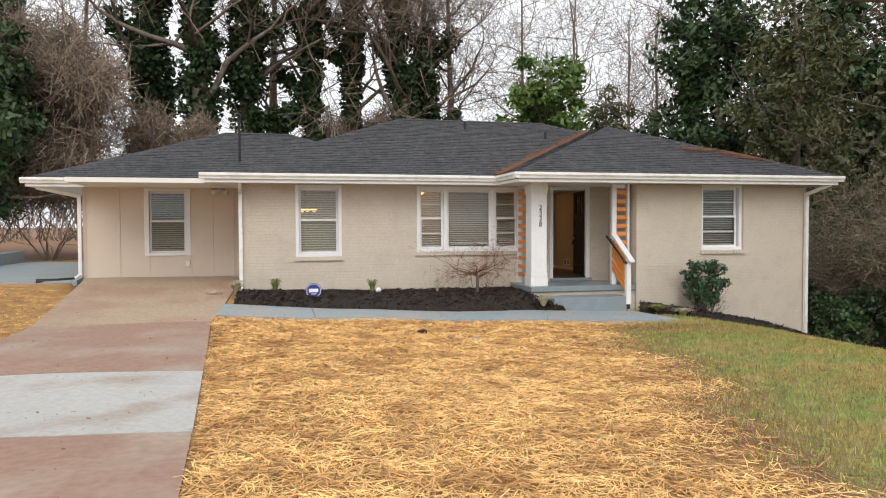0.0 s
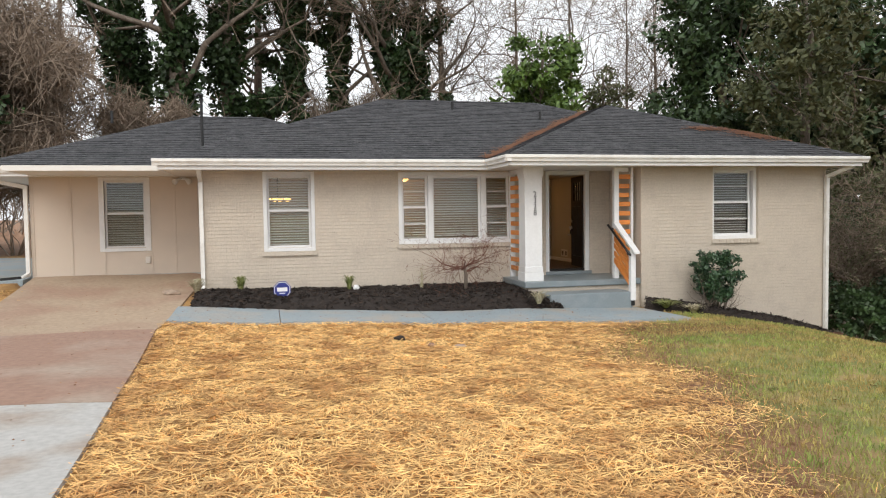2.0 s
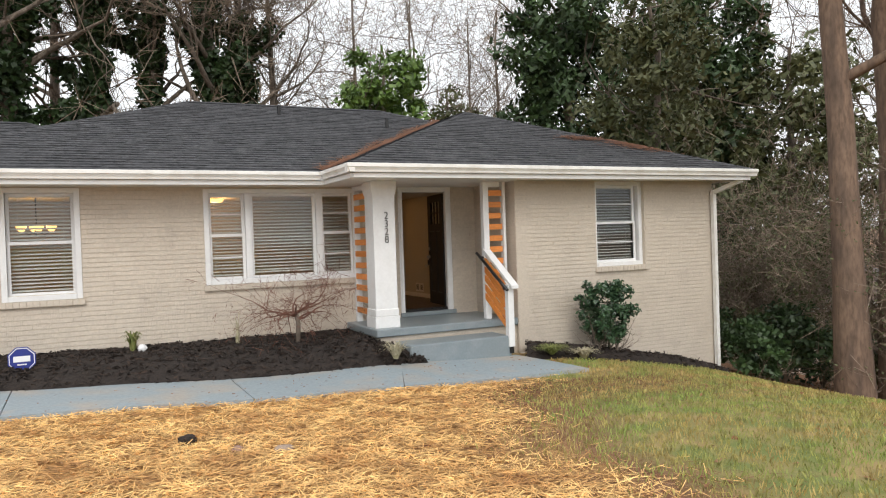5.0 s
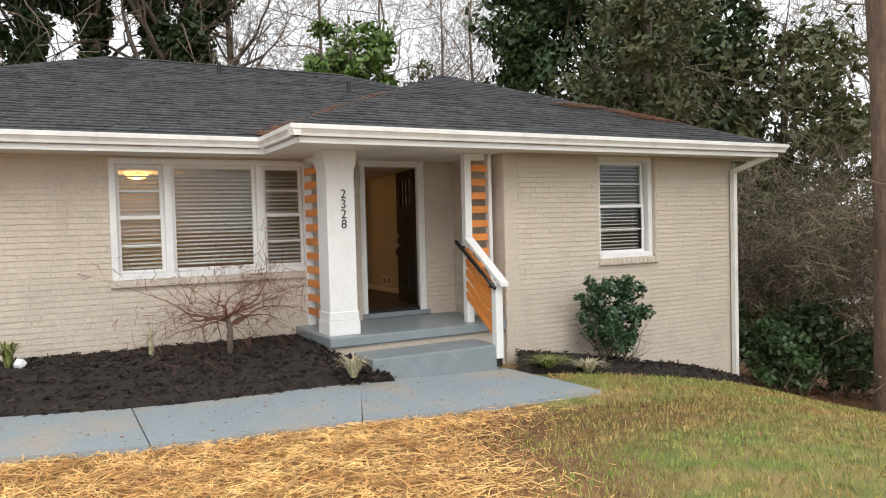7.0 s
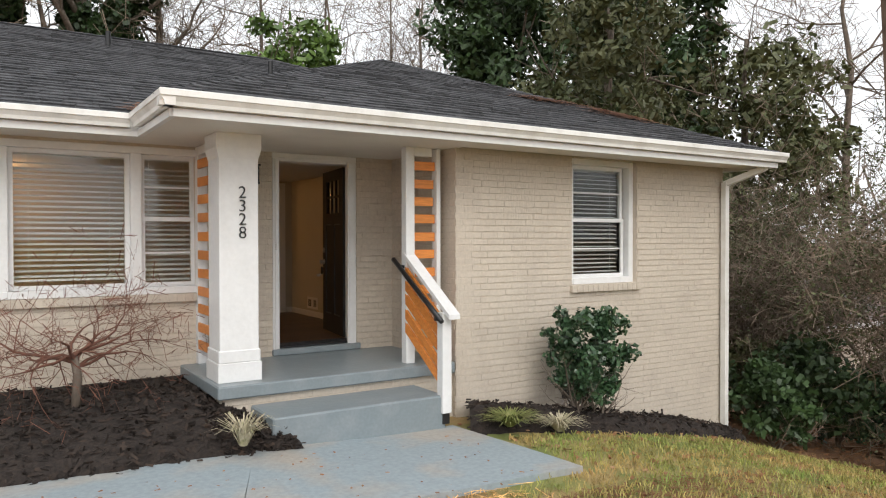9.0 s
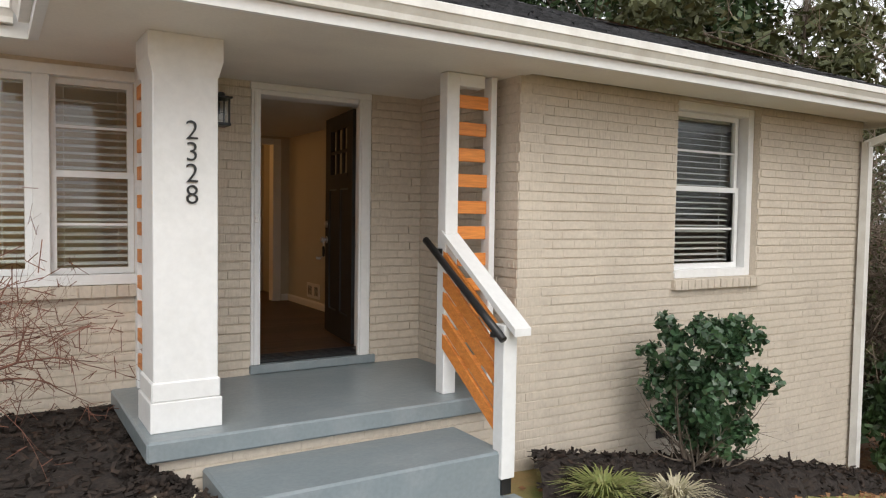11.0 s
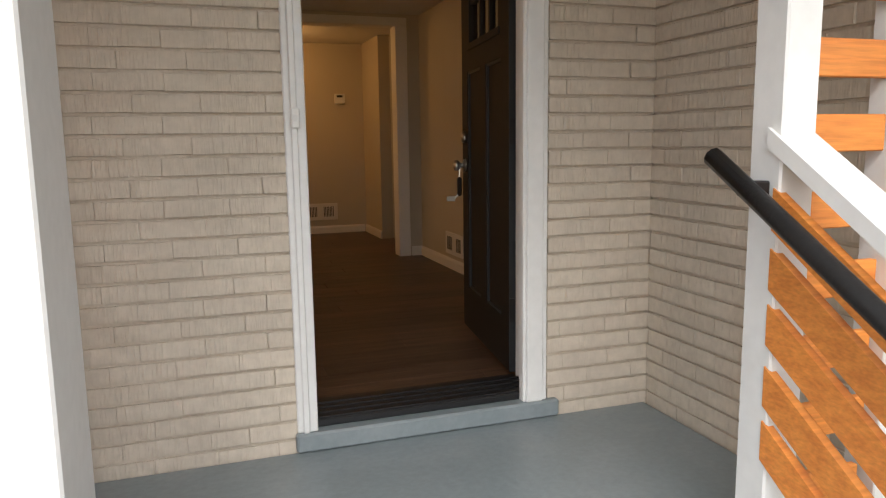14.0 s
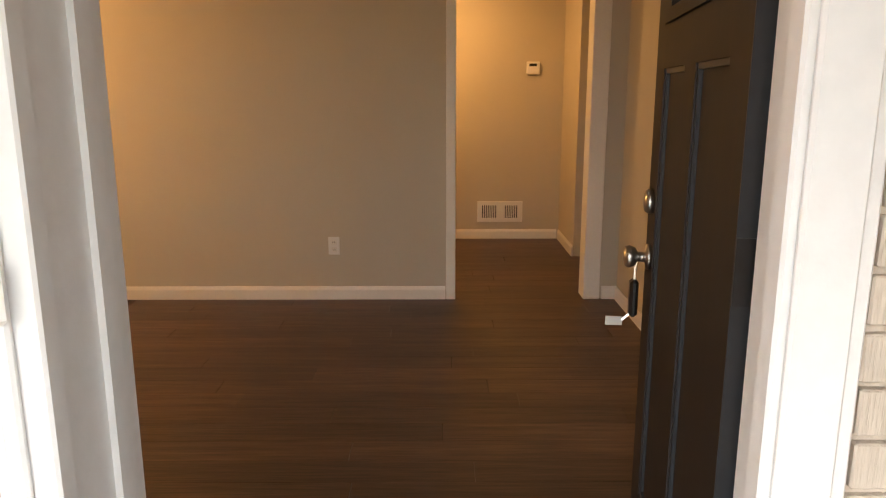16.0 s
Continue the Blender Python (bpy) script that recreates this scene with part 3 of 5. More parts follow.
# soffits, fascia and gutters
q = Build()
q.box((0.2, 16.24, SOFFIT), (6.34, 16.848, SOFFIT + 0.03), M_SOFFIT)
q.box((0.2, 16.848, SOFFIT), (0.888, 18.44, SOFFIT + 0.03), M_SOFFIT)
q.box((6.34, 14.94, SOFFIT), (13.83, 15.378, SOFFIT + 0.03), M_SOFFIT)
q.box((6.34, 15.378, SOFFIT), (9.235, 16.848, SOFFIT + 0.03), M_SOFFIT)
q.box((13.482, 15.378, SOFFIT), (13.83, 25.5, SOFFIT + 0.03), M_SOFFIT)
q.box((-3.63, 18.44, SOFFIT), (0.2, 18.998, SOFFIT + 0.03), M_SOFFIT)
q.box((-3.63, 18.998, SOFFIT), (-2.672, 26.0, SOFFIT + 0.03), M_SOFFIT)
q.ob("soffit", label="off-white painted boxed eaves and porch ceiling", category="eaves", kind="structure")

GUT = [(0.0, -0.005), (0.0, -0.115), (0.075, -0.115), (0.082, -0.085), (0.105, -0.05), (0.115, -0.045), (0.115, 0.0), (0.105, 0.006), (0.1, -0.01), (0.012, -0.01)]
FAS = [(-0.03, -0.175), (0.0, -0.175), (0.0, 0.0), (-0.03, 0.0)]
FRZ = [(0.0, -0.18), (0.022, -0.18), (0.022, -0.12), (0.0, -0.12)]
g = Build()
for a, b in (((0.2, 16.22), (6.31, 16.22)), ((6.31, 16.22), (6.31, 14.92)), ((6.31, 14.92), (13.85, 14.92)), ((13.85, 14.92), (13.85, 25.5)), ((0.2, 18.4), (0.2, 16.22)), ((-3.65, 18.42), (0.2, 18.42)), ((-3.65, 26.0), (-3.65, 18.42))):
    a, b = (*a, EZ - 0.005), (*b, EZ - 0.005)
    g.sweep(FAS, a, b, M_WHITE), g.sweep(FRZ, a, b, M_WHITE)
g.ob("fascia", label="white painted fascia boards", category="fascia", kind="structure")
g = Build()
for a, b in (((0.1, 16.222), (6.215, 16.222)), ((6.312, 16.105), (6.312, 14.82)), ((6.20, 14.922), (13.96, 14.922)), ((-3.75, 18.422), (0.19, 18.422))):
    g.sweep(GUT, (*a, EZ), (*b, EZ), M_GUTTER)
g.ob("gutter", label="white aluminium rain gutters along the eaves", category="gutter", kind="structure")


def downspout(pts, label="white aluminium downspout strapped to the wall"):
    B = Build()
    P = [Vector(p) for p in pts]
    for p, e in zip(P, P[1:]):
        d = (e - p).normalized()
        B.tube([p - d * 0.02, e + d * 0.02], [0.052, 0.052], M_GUTTER, sides=4)
    o = B.ob("downspout", label=label, category="downspout", kind="structure")
    return o


downspout(((0.86, 16.28, 2.26), (0.86, 16.3, 2.2), (0.86, 16.78, 2.0), (0.86, 16.78, 0.02), (0.86, 16.6, -0.09)))
downspout(((13.70, 14.99, 2.26), (13.70, 15.0, 2.17), (13.44, 15.39, 1.98), (13.44, 15.39, -1.4)))
downspout(((-3.5, 18.5, 2.26), (-3.45, 18.55, 2.15), (-2.72, 18.93, 1.98), (-2.72, 18.93, 0.2), (-2.8, 18.7, 0.12)))


# ---------------- windows ----------------
def sash_unit(parent, x0, x1, z0, z1, y, rail=True, grid=True):
    """White sashes with glass in an opening; y is the outer face of the wall."""
    B = Build()
    f = 0.042
    yy0, yy1 = y + 0.045, y + 0.085
    zm = (z0 + z1) / 2 + 0.02

    def ring(lo, hi, ya, yb):
        B.box((x0, ya, lo), (x0 + f, yb, hi), M_WHITE), B.box((x1 - f, ya, lo), (x1, yb, hi), M_WHITE)
        B.box((x0 + f, ya, lo), (x1 - f, yb, lo + f), M_WHITE), B.box((x0 + f, ya, hi - f), (x1 - f, yb, hi), M_WHITE)

    if rail:
        ring(z0, zm + 0.02, yy0, yy1 - 0.02), ring(zm - 0.02, z1, yy1 - 0.018, yy1 + 0.02)
        if grid:
            for lo, hi in ((z0, zm), (zm, z1)):
                zz = (lo + hi) / 2
                B.box((x0 + f, yy1 - 0.012, zz - 0.009), (x1 - f, yy1 + 0.005, zz + 0.009), M_WHITE)
    else:
        ring(z0, z1, yy0, yy1)
    B.ob("sash", parent)
    p = Build()
    p.box((x0 + 0.02, yy1 + 0.001, z0 + 0.02), (x1 - 0.02, yy1 + 0.005, z1 - 0.02), M_GLASS)
    o = p.ob("pane", parent, label="clear window glass")
    o.visible_shadow = False


def blind(x0, x1, z0, z1, y, tilt, gap=0.0):
    """A white slatted blind with head rail, bottom rail and cords."""
    root = empty("window_blind", (x0, y, z0), label="white slatted blind hanging inside the window", category="blind", group="window blinds")
    B = Build()
    w = x1 - x0
    B.box((0, -0.025, z1 - z0 - 0.04), (w, 0.025, z1 - z0), M_BLIND, 0.004)
    B.ob("head_rail", root)
    B = Build()
    B.box((0, -0.025, gap), (w, 0.025, gap + 0.022), M_BLIND, 0.004)
    B.ob("bottom_rail", root)
    s = Build()
    s.box((0, -0.025, -0.0015), (w, 0.025, 0.0015), M_BLIND)
    me = s.mesh("slat")
    n = int((z1 - z0 - gap - 0.08) / 0.05)
    for i in range(n):
        o = new("slat", me)
        o.parent = root
        o.matrix_basis = pose(0, 0, gap + 0.05 + i * 0.05, tilt + random.uniform(-2, 2), 0, random.uniform(-0.2, 0.2))
    for u in (0.15, 0.85):
        c = Build()
        c.box((u * w - 0.002, -0.03, gap), (u * w + 0.002, -0.028, z1 - z0 - 0.03), M_BLIND)
        c.ob("cord", root)


def window(name, x0, x1, z0, z1, y, units, label, sill=True, tilt=-28, trim=0.075, gaps=None, grid=True, inset=0.0):
    """A window in a wall: outer casing, mullions, sashes, panes; units: (x0, x1, with meeting rail)."""
    root = empty(name, ((x0 + x1) / 2, y, z0), label=label, category="window", kind="structure")
    inv = Matrix.Translation(root.location).inverted()
    B = Build()
    yo = y - 0.022
    B.box((x0, yo, z0), (x0 + trim, y + 0.12, z1), M_WHITE, 0.004), B.box((x1 - trim, yo, z0), (x1, y + 0.12, z1), M_WHITE, 0.004)
    B.box((x0 + trim, yo, z1 - 0.07), (x1 - trim, y + 0.12, z1), M_WHITE, 0.004), B.box((x0 + trim, yo - 0.012, z0), (x1 - trim, y + 0.12, z0 + 0.07), M_WHITE, 0.004)
    for (a0, a1, _), (b0, b1, _) in zip(units, units[1:]):
        B.box((a1, yo + 0.004, z0 + 0.07), (b0, y + 0.12, z1 - 0.07), M_WHITE, 0.004)
    B.ob("casing", root)
    for a, b, rail in units:
        sash_unit(root, a, b, z0 + 0.07, z1 - 0.07, y, rail, grid)
    if sill:
        s = Build()
        n = int((x1 - x0 + 0.06) / 0.075)
        for i in range(n):
            a = x0 - 0.03 + i * (x1 - x0 + 0.06) / n
            s.box((a + 0.004, y - inset - 0.045 - random.uniform(0, 0.004), z0 - 0.085), (a + (x1 - x0 + 0.06) / n - 0.004, y - 0.001, z0 - 0.003), M_BRICK, 0.003)
        s.box((x0 - 0.03, y - inset - 0.036, z0 - 0.083), (x1 + 0.03, y - 0.0015, z0 - 0.006), M_MORTAR)
        s.ob("sill", root, label="painted brick sill")
    for o in root.children:
        o.matrix_parent_inverse = inv
    for i, (a, b, rail) in enumerate(units):
        blind(a + 0.02, b - 0.02, z0 + 0.085, z1 - 0.08, y + 0.16, tilt, 0.0 if not gaps else gaps[i])


window("window_1", -1.36, -0.35, 0.62, 2.18, A_Y, [(-1.255, -0.455, True)], "white double-hung window in the siding", sill=False, trim=0.105, tilt=26, grid=False)
window("window_2", 1.985, 2.96, 0.64, 2.175, WALL_Y, [(2.06, 2.885, True)], "white double-hung window in painted brick", tilt=26, grid=False)
window("window_3", 4.61, 7.02, 0.72, 2.16, WALL_Y, [(4.685, 5.215, True), (5.305, 6.325, False), (6.425, 6.945, True)], "white picture window between two double-hung sashes", tilt=22, gaps=(0.0, 0.06, 0.0))
window("window_4", 10.791, 11.849, 0.731, 2.188, WING_Y + 0.085, [(10.866, 11.75, True)], "white double-hung window in the brick wing", tilt=14, inset=0.085)


# ---------------- porch ----------------
q = Build()
q.box((6.78, 15.45, -0.115), (9.19, WALL_Y - 0.004, 0.0), M_GREY, 0.012)
q.box((7.735, WALL_Y - 0.035, 0.002), (8.775, WALL_Y + 0.11, 0.072), M_GREY, 0.008)
porch = q.ob("porch_floor", label="grey painted concrete porch floor", category="porch", kind="structure")
q = Build()
q.box((7.08, 14.93, -0.62), (8.74, 15.518, -0.195), M_GREY, 0.014)
q.ob("porch_step", label="grey painted concrete step", category="step", kind="structure")


def column():
    root = empty("porch_column", (7.02, 15.80, 0), label="white square porch column with black house number", category="column")
    B = Build()
    B.box((-0.175, -0.175, 0.25), (0.175, 0.175, 1.99), M_WHITE, 0.006)
    B.ob("shaft", root)
    B = Build()
    B.box((-0.195, -0.195, 0.0), (0.195, 0.195, 0.17), M_WHITE, 0.005)
    B.box((-0.187, -0.187, 0.17), (0.187, 0.187, 0.28), M_WHITE, 0.008)
    B.ob("base", root)
    B = Build()
    vs = [(-0.176, -0.176, 1.97), (0.176, -0.176, 1.97), (0.176, 0.176, 1.97), (-0.176, 0.176, 1.97)]
    vs += [(-0.20, -0.19, 2.06), (0.20, -0.19, 2.06), (0.20, 0.19, 2.06), (-0.20, 0.19, 2.06), (-0.20, -0.19, 2.188), (0.20, -0.19, 2.188), (0.20, 0.19, 2.188), (-0.20, 0.19, 2.188)]
    fs = [(0, 1, 5, 4), (1, 2, 6, 5), (2, 3, 7, 6), (3, 0, 4, 7), (4, 5, 9, 8), (5, 6, 10, 9), (6, 7, 11, 10), (7, 4, 8, 11), (8, 9, 10, 11)]
    B.add(vs, fs, M_WHITE)
    B.ob("capital", root)
    for i, ch in enumerate("2328"):
        cu = bpy.data.curves.new("digit", "FONT")
        cu.body, cu.size, cu.extrude, cu.align_x, cu.bevel_depth = ch, 0.152, 0.005, "CENTER", 0.0
        cu.offset = -0.0015
        tmp = bpy.data.objects.new("digit", cu)
        me = bpy.data.meshes.new_from_object(tmp)
        me.materials.clear()
        me.materials.append(M_BLACK)
        bpy.data.objects.remove(tmp)
        o = new("digit", me)
        o.parent = root
        o.matrix_basis = pose(0.03, -0.182, 1.622 - i * 0.1185, 90, 0, 0)
        o["label"] = "black house number digit"


column()


def slat_screen(x, y0, y1, along, label, zs):
    """Orange cedar slats between two white posts; along: 'y' or 'x'."""
    root = empty("porch_screen", (x, y0, 0), label=label, category="screen", group="slatted porch screens")
    L = y1 - y0
    rot = pose(0, 0, 0, 0, 0, 90) if along == "y" else Matrix()
    P = Build()
    P.box((0, -0.05, 0.0), (0.1, 0.05, 2.187), M_WHITE, 0.005)
    me = P.mesh("post")
    thin = Build()
    thin.box((0.052, -0.05, 0.0), (0.1, 0.05, 2.187), M_WHITE, 0.004)
    slim = thin.mesh("post")
    for u in (0.0, L - 0.1):
        o = new("post", slim if along == "x" and u else me)
        o.parent = root
        o.matrix_basis = rot @ pose(u, 0, 0)
    P = Build()
    P.box((0.1, -0.045, 2.10), (L - 0.1, 0.045, 2.187), M_WHITE, 0.004)
    o = P.ob("header", root)
    o.matrix_basis = rot
    S = Build()
    S.box((0.1, -0.075, -0.045), (L - 0.055, -0.052, 0.045), M_ORANGE, 0.003)
    me = S.mesh("slat")
    for z in zs:
        o = new("slat", me)
        o.parent = root
        o.matrix_basis = rot @ pose(random.uniform(-0.012, 0.012), 0.064 if along == "x" else 0.1, z + random.uniform(-0.004, 0.004), 0, random.uniform(-0.7, 0.7), 0)
    return root


slat_screen(6.99, 15.99, 16.845, "y", "white framed screen of orange cedar slats beside the column", [0.196 + 0.181 * i for i in range(11)])
slat_screen(8.71, 15.67, 16.08, "x", "white framed screen of orange cedar slats by the steps", [0.196 + 0.181 * i for i in range(11)])


def stair_rail():
    root = empty("stair_rail", (8.75, 14.89, -0.42), label="white stair rail with orange slats and black handrail", category="railing")
    x = 8.735

    def slope(y):
        return 1.095 - 0.66 * (15.62 - y)

    inv = Matrix.Translation(root.location).inverted()
    B = Build()
    B.box((x - 0.05, 14.90, -0.36), (x + 0.05, 15.0, slope(14.90) - 0.043), M_WHITE, 0.005)
    B.ob("newel_post", root)
    B = Build()
    B.box((x - 0.035, 14.915, -0.46), (x + 0.035, 14.985, -0.36), M_BLACK)
    B.ob("post_foot", root, label="dark metal post foot")

    def board(y0, y1, top, h, xa, xb, m, bev=0.004):
        vs = [(xx, yy, slope(yy) + top - (h if lo else 0)) for lo in (1, 0) for yy in (y0, y1) for xx in (xa, xb)]
        return Build().add(vs, [(0, 2, 3, 1), (4, 5, 7, 6), (0, 1, 5, 4), (2, 6, 7, 3), (0, 4, 6, 2), (1, 3, 7, 5)], m)

    o = board(14.815, 15.655, 0.0, 0.045, x - 0.035, x + 0.085, M_WHITE).ob("cap_board", root)
    for i in range(5):
        b = board(14.995 - random.uniform(0, 0.01), 15.635, -0.12 - i * 0.142 + random.uniform(-0.006, 0.006), 0.098, x - 0.03, x - 0.006, M_ORANGE)
        b.ob("slat", root)
    B = Build()
    pts = [(x - 0.085, yq, slope(yq) - 0.09 - 0.06 * (yq - 14.8)) for yq in (15.78, 15.5, 15.1, 14.86)]
    B.tube(pts, [0.024] * 4, M_BLACK, sides=10)
    B.ob("handrail", root, smooth=True, label="black painted round handrail")
    for y in (15.66, 14.96):
        B = Build()
        B.box((x - 0.10, y - 0.018, slope(y) - 0.16), (x - 0.03, y + 0.018, slope(y) - 0.125), M_BLACK, 0.004)
        B.ob("bracket", root)
    for o in root.children:
        o.matrix_parent_inverse = inv


stair_rail()

# ---------------- front door ----------------
q = Build()
for a, b in ((7.742, 7.815), (8.622, 8.725)):
    q.box((a, WALL_Y - 0.018, 0.072), (b, WALL_Y + 0.02, 2.135), M_WHITE, 0.004)
    q.box((a + 0.02 if a < 8 else a + 0.012, WALL_Y - 0.03, 0.072), (b - 0.03 if a < 8 else b - 0.022, WALL_Y - 0.0175, 2.12), M_WHITE, 0.004)
q.box((7.738, WALL_Y - 0.018, 2.136), (8.728, WALL_Y + 0.02, 2.187), M_WHITE, 0.004)
q.box((7.75, WALL_Y + 0.021, 0.08), (7.806, WALL_Y + 0.225, 2.135), M_WHITE, 0.003)
q.box((8.70, WALL_Y + 0.021, 0.08), (8.734, WALL_Y + 0.225, 2.135), M_WHITE, 0.003)
q.box((7.806, WALL_Y + 0.021, 2.105), (8.70, WALL_Y + 0.225, 2.16), M_WHITE, 0.003)
q.box((7.806, WALL_Y + 0.13, 0.11), (7.816, WALL_Y + 0.17, 2.10), M_WHITE)
q.box((8.690, WALL_Y + 0.13, 0.11), (8.70, WALL_Y + 0.17, 2.10), M_WHITE)
frame_ob = q.ob("door_frame", label="white painted door casing and jambs", category="door frame", kind="structure")
q = Build()
q.box((7.808, WALL_Y + 0.015, 0.073), (8.698, WALL_Y + 0.25, 0.102), M_BLACK, 0.006)
for i in range(4):
    q.box((7.808, WALL_Y + 0.03 + i * 0.05, 0.102), (8.698, WALL_Y + 0.045 + i * 0.05, 0.107), M_BLACK)
q.ob("threshold", frame_ob, label="black metal threshold")

HINGE = Vector((8.724, WALL_Y + 0.238, 0.112))


def front_door():
    """Built along +y from its hinge, outer face towards -x, then swung."""
    root = empty("front_door", HINGE, label="open black front door with glazed top and keys in the lock", category="door")
    root.rotation_euler = (0, 0, radians(-8.0))
    w, h, t = 0.88, 1.985, 0.044
    F = -t
    B = Build()
    gx0, gx1, gz0, gz1 = 0.17, w - 0.17, 1.46, 1.86
    stile = 0.125
    # stiles and rails, with a hole for the light and two sunk panels
    mid = w / 2
    for y0, y1, z0, z1 in ((0, stile, 0, h), (w - stile, w, 0, h), (stile, w - stile, 0, 0.22), (stile, w - stile, 1.33, gz0), (stile, w - stile, gz1, h), (mid - 0.055, mid + 0.055, 0.22, 1.33), (stile, gx0, gz0, gz1), (gx1, w - stile, gz0, gz1)):
        B.box((F, y0, z0), (0, y1, z1), M_DOOR)
    for y0, y1 in ((stile, mid - 0.055), (mid + 0.055, w - stile)):
        B.box((F + 0.012, y0, 0.22), (-0.012, y1, 1.33), M_DOOR)
        for a, b, c, d in ((y0, y0 + 0.012, 0.22, 1.33), (y1 - 0.012, y1, 0.22, 1.33), (y0 + 0.012, y1 - 0.012, 1.318, 1.33), (y0 + 0.012, y1 - 0.012, 0.22, 0.232)):
            B.box((F + 0.004, a, c), (F + 0.0121, b, d), M_DOOREDGE)
    B.ob("leaf", root)
    B = Build()
    B.box((F - 0.0015, -0.003, 0.0), (0.0005, -0.0005, h), M_DOOREDGE)
    B.ob("door_edge", root, label="slate-black painted door edge")
    B = Build()
    B.box((F - 0.008, gx0 - 0.03, gz0 - 0.03), (F - 0.0005, gx1 + 0.03, gz0), M_DOOR)
    for i in range(1, 3):
        y = gx0 + (gx1 - gx0) * i / 3
        B.box((F + 0.008, y - 0.012, gz0), (-0.008, y + 0.012, gz1), M_DOOR)
    B.box((F + 0.008, gx0, (gz0 + gz1) / 2 - 0.012), (-0.008, gx1, (gz0 + gz1) / 2 + 0.012), M_DOOR)
    B.ob("muntin", root)
    B = Build()
    B.box((-0.024, gx0, gz0), (-0.02, gx1, gz1), M_GLASS)
    B.ob("pane", root, label="clear glass lights")
    yk = w - 0.068
    for z, r, name in ((0.86, 0.03, "door_knob"), (1.005, 0.027, "deadbolt")):
        K = Build()
        for s in (-1, 1):
            x0 = F if s < 0 else 0
            pr = [(0.0, 0.033), (0.008, 0.033), (0.012, 0.014), (0.03, 0.013), (0.036, 0.024), (0.05, r), (0.062, r * 0.85), (0.068, 0.004)] if name == "door_knob" else [(0.0, 0.032), (0.012, 0.031), (0.02, 0.026), (0.024, 0.004)]
            K.tube([(x0 + s * d, yk, z) for d, _ in pr], [k for _, k in pr], M_METAL, sides=14)
        K.ob(name, root, smooth=True, label="brushed nickel " + name.replace("_", " "))
    K = Build()
    K.tube([(F - 0.03, yk, 0.85), (F - 0.034, yk, 0.83), (F - 0.034, yk, 0.80)], [0.004, 0.004, 0.004], M_METAL, 5)
    K.box((F - 0.046, yk - 0.02, 0.70), (F - 0.024, yk + 0.02, 0.80), M_BLACK, 0.008)
    K.ob("key_fob", root, label="black key fob hanging from the knob")
    K = Build()
    K.box((F - 0.105, yk - 0.008, 0.675), (F - 0.06, yk - 0.005, 0.70), M_METAL, 0.001)
    K.tube([(F - 0.062, yk - 0.006, 0.69), (F - 0.04, yk - 0.004, 0.71)], [0.004, 0.004], M_METAL, 5)
    K.ob("key", root, label="small silver key")
    for z in (0.22, 0.97, 1.75):
        K = Build()
        K.box((F - 0.001, -0.006, z), (0.0, -0.0032, z + 0.102), M_BLACK)
        K.tube([(-0.004, -0.014, z), (-0.004, -0.014, z + 0.102)], [0.010, 0.010], M_BLACK, 8)
        K.ob("hinge", root, label="black butt hinge")


front_door()

q = Build()
q.box((7.760, WALL_Y - 0.046, 1.145), (7.792, WALL_Y - 0.0305, 1.215), M_PLASTIC, 0.006)
q.tube([(7.776, WALL_Y - 0.046, 1.18), (7.776, WALL_Y - 0.050, 1.18)], [0.011, 0.010], M_WHITE, 12)
q.ob("doorbell", label="small white doorbell button on the casing", category="doorbell")


def lantern():
    root = empty("wall_lantern", (7.465, WALL_Y, 1.83), label="black metal wall lantern with clear glass", category="wall lamp")
    B = Build()
    B.box((-0.05, -0.02, 0.1), (0.05, -0.007, 0.24), M_BLACK, 0.004)
    B.tube([(0, -0.02, 0.2), (0, -0.08, 0.25), (0, -0.11, 0.22)], [0.009] * 3, M_BLACK)
    B.ob("bracket", root)
    B = Build()
    for sx in (-1, 1):
        for sy in (-1, 1):
            B.box((sx * 0.07 - 0.006, -0.11 + sy * 0.07 - 0.006, 0.02), (sx * 0.07 + 0.006, -0.11 + sy * 0.07 + 0.006, 0.19), M_BLACK)
    B.box((-0.082, -0.192, 0.0), (0.082, -0.028, 0.02), M_BLACK, 0.003)
    B.box((-0.09, -0.20, 0.19), (0.09, -0.02, 0.205), M_BLACK, 0.003), B.box((-0.05, -0.16, 0.205), (0.05, -0.06, 0.235), M_BLACK, 0.01)
    B.ob("cage", root)
    B = Build()
    B.box((-0.068, -0.178, 0.022), (0.068, -0.042, 0.188), M_GLASS)
    B.ob("pane", root)


lantern()


def flood_light():
    root = empty("flood_light", (0.32, A_Y - 0.05, 2.1), label="white twin flood light under the eaves", category="flood light")
    B = Build()
    B.box((-0.06, -0.02, 0.02), (0.06, 0.05, 0.085), M_PLASTIC, 0.01)
    B.ob("base", root)
    for s in (-1, 1):
        B = Build()
        B.tube([(0, -0.02, 0.05), (s * 0.08, -0.05, 0.03), (s * 0.12, -0.09, 0.0), (s * 0.15, -0.14, -0.03)], [0.015, 0.03, 0.05, 0.062], M_PLASTIC, 10)
        B.ob("head", root, smooth=True)


flood_light()
q = Build()
q.box((-0.47, A_Y - 0.05, 0.36), (-0.37, A_Y - 0.001, 0.50), M_SOFFIT, 0.008)
q.ob("outlet_box", label="beige weatherproof outlet box on the siding", category="outlet")
q = Build()
q.box((10.64, WING_Y - 0.010, -0.55), (10.85, WING_Y + 0.01, -0.34), M_SLOT)
q.ob("crawl_vent", label="dark foundation vent opening in the brick", category="vent")


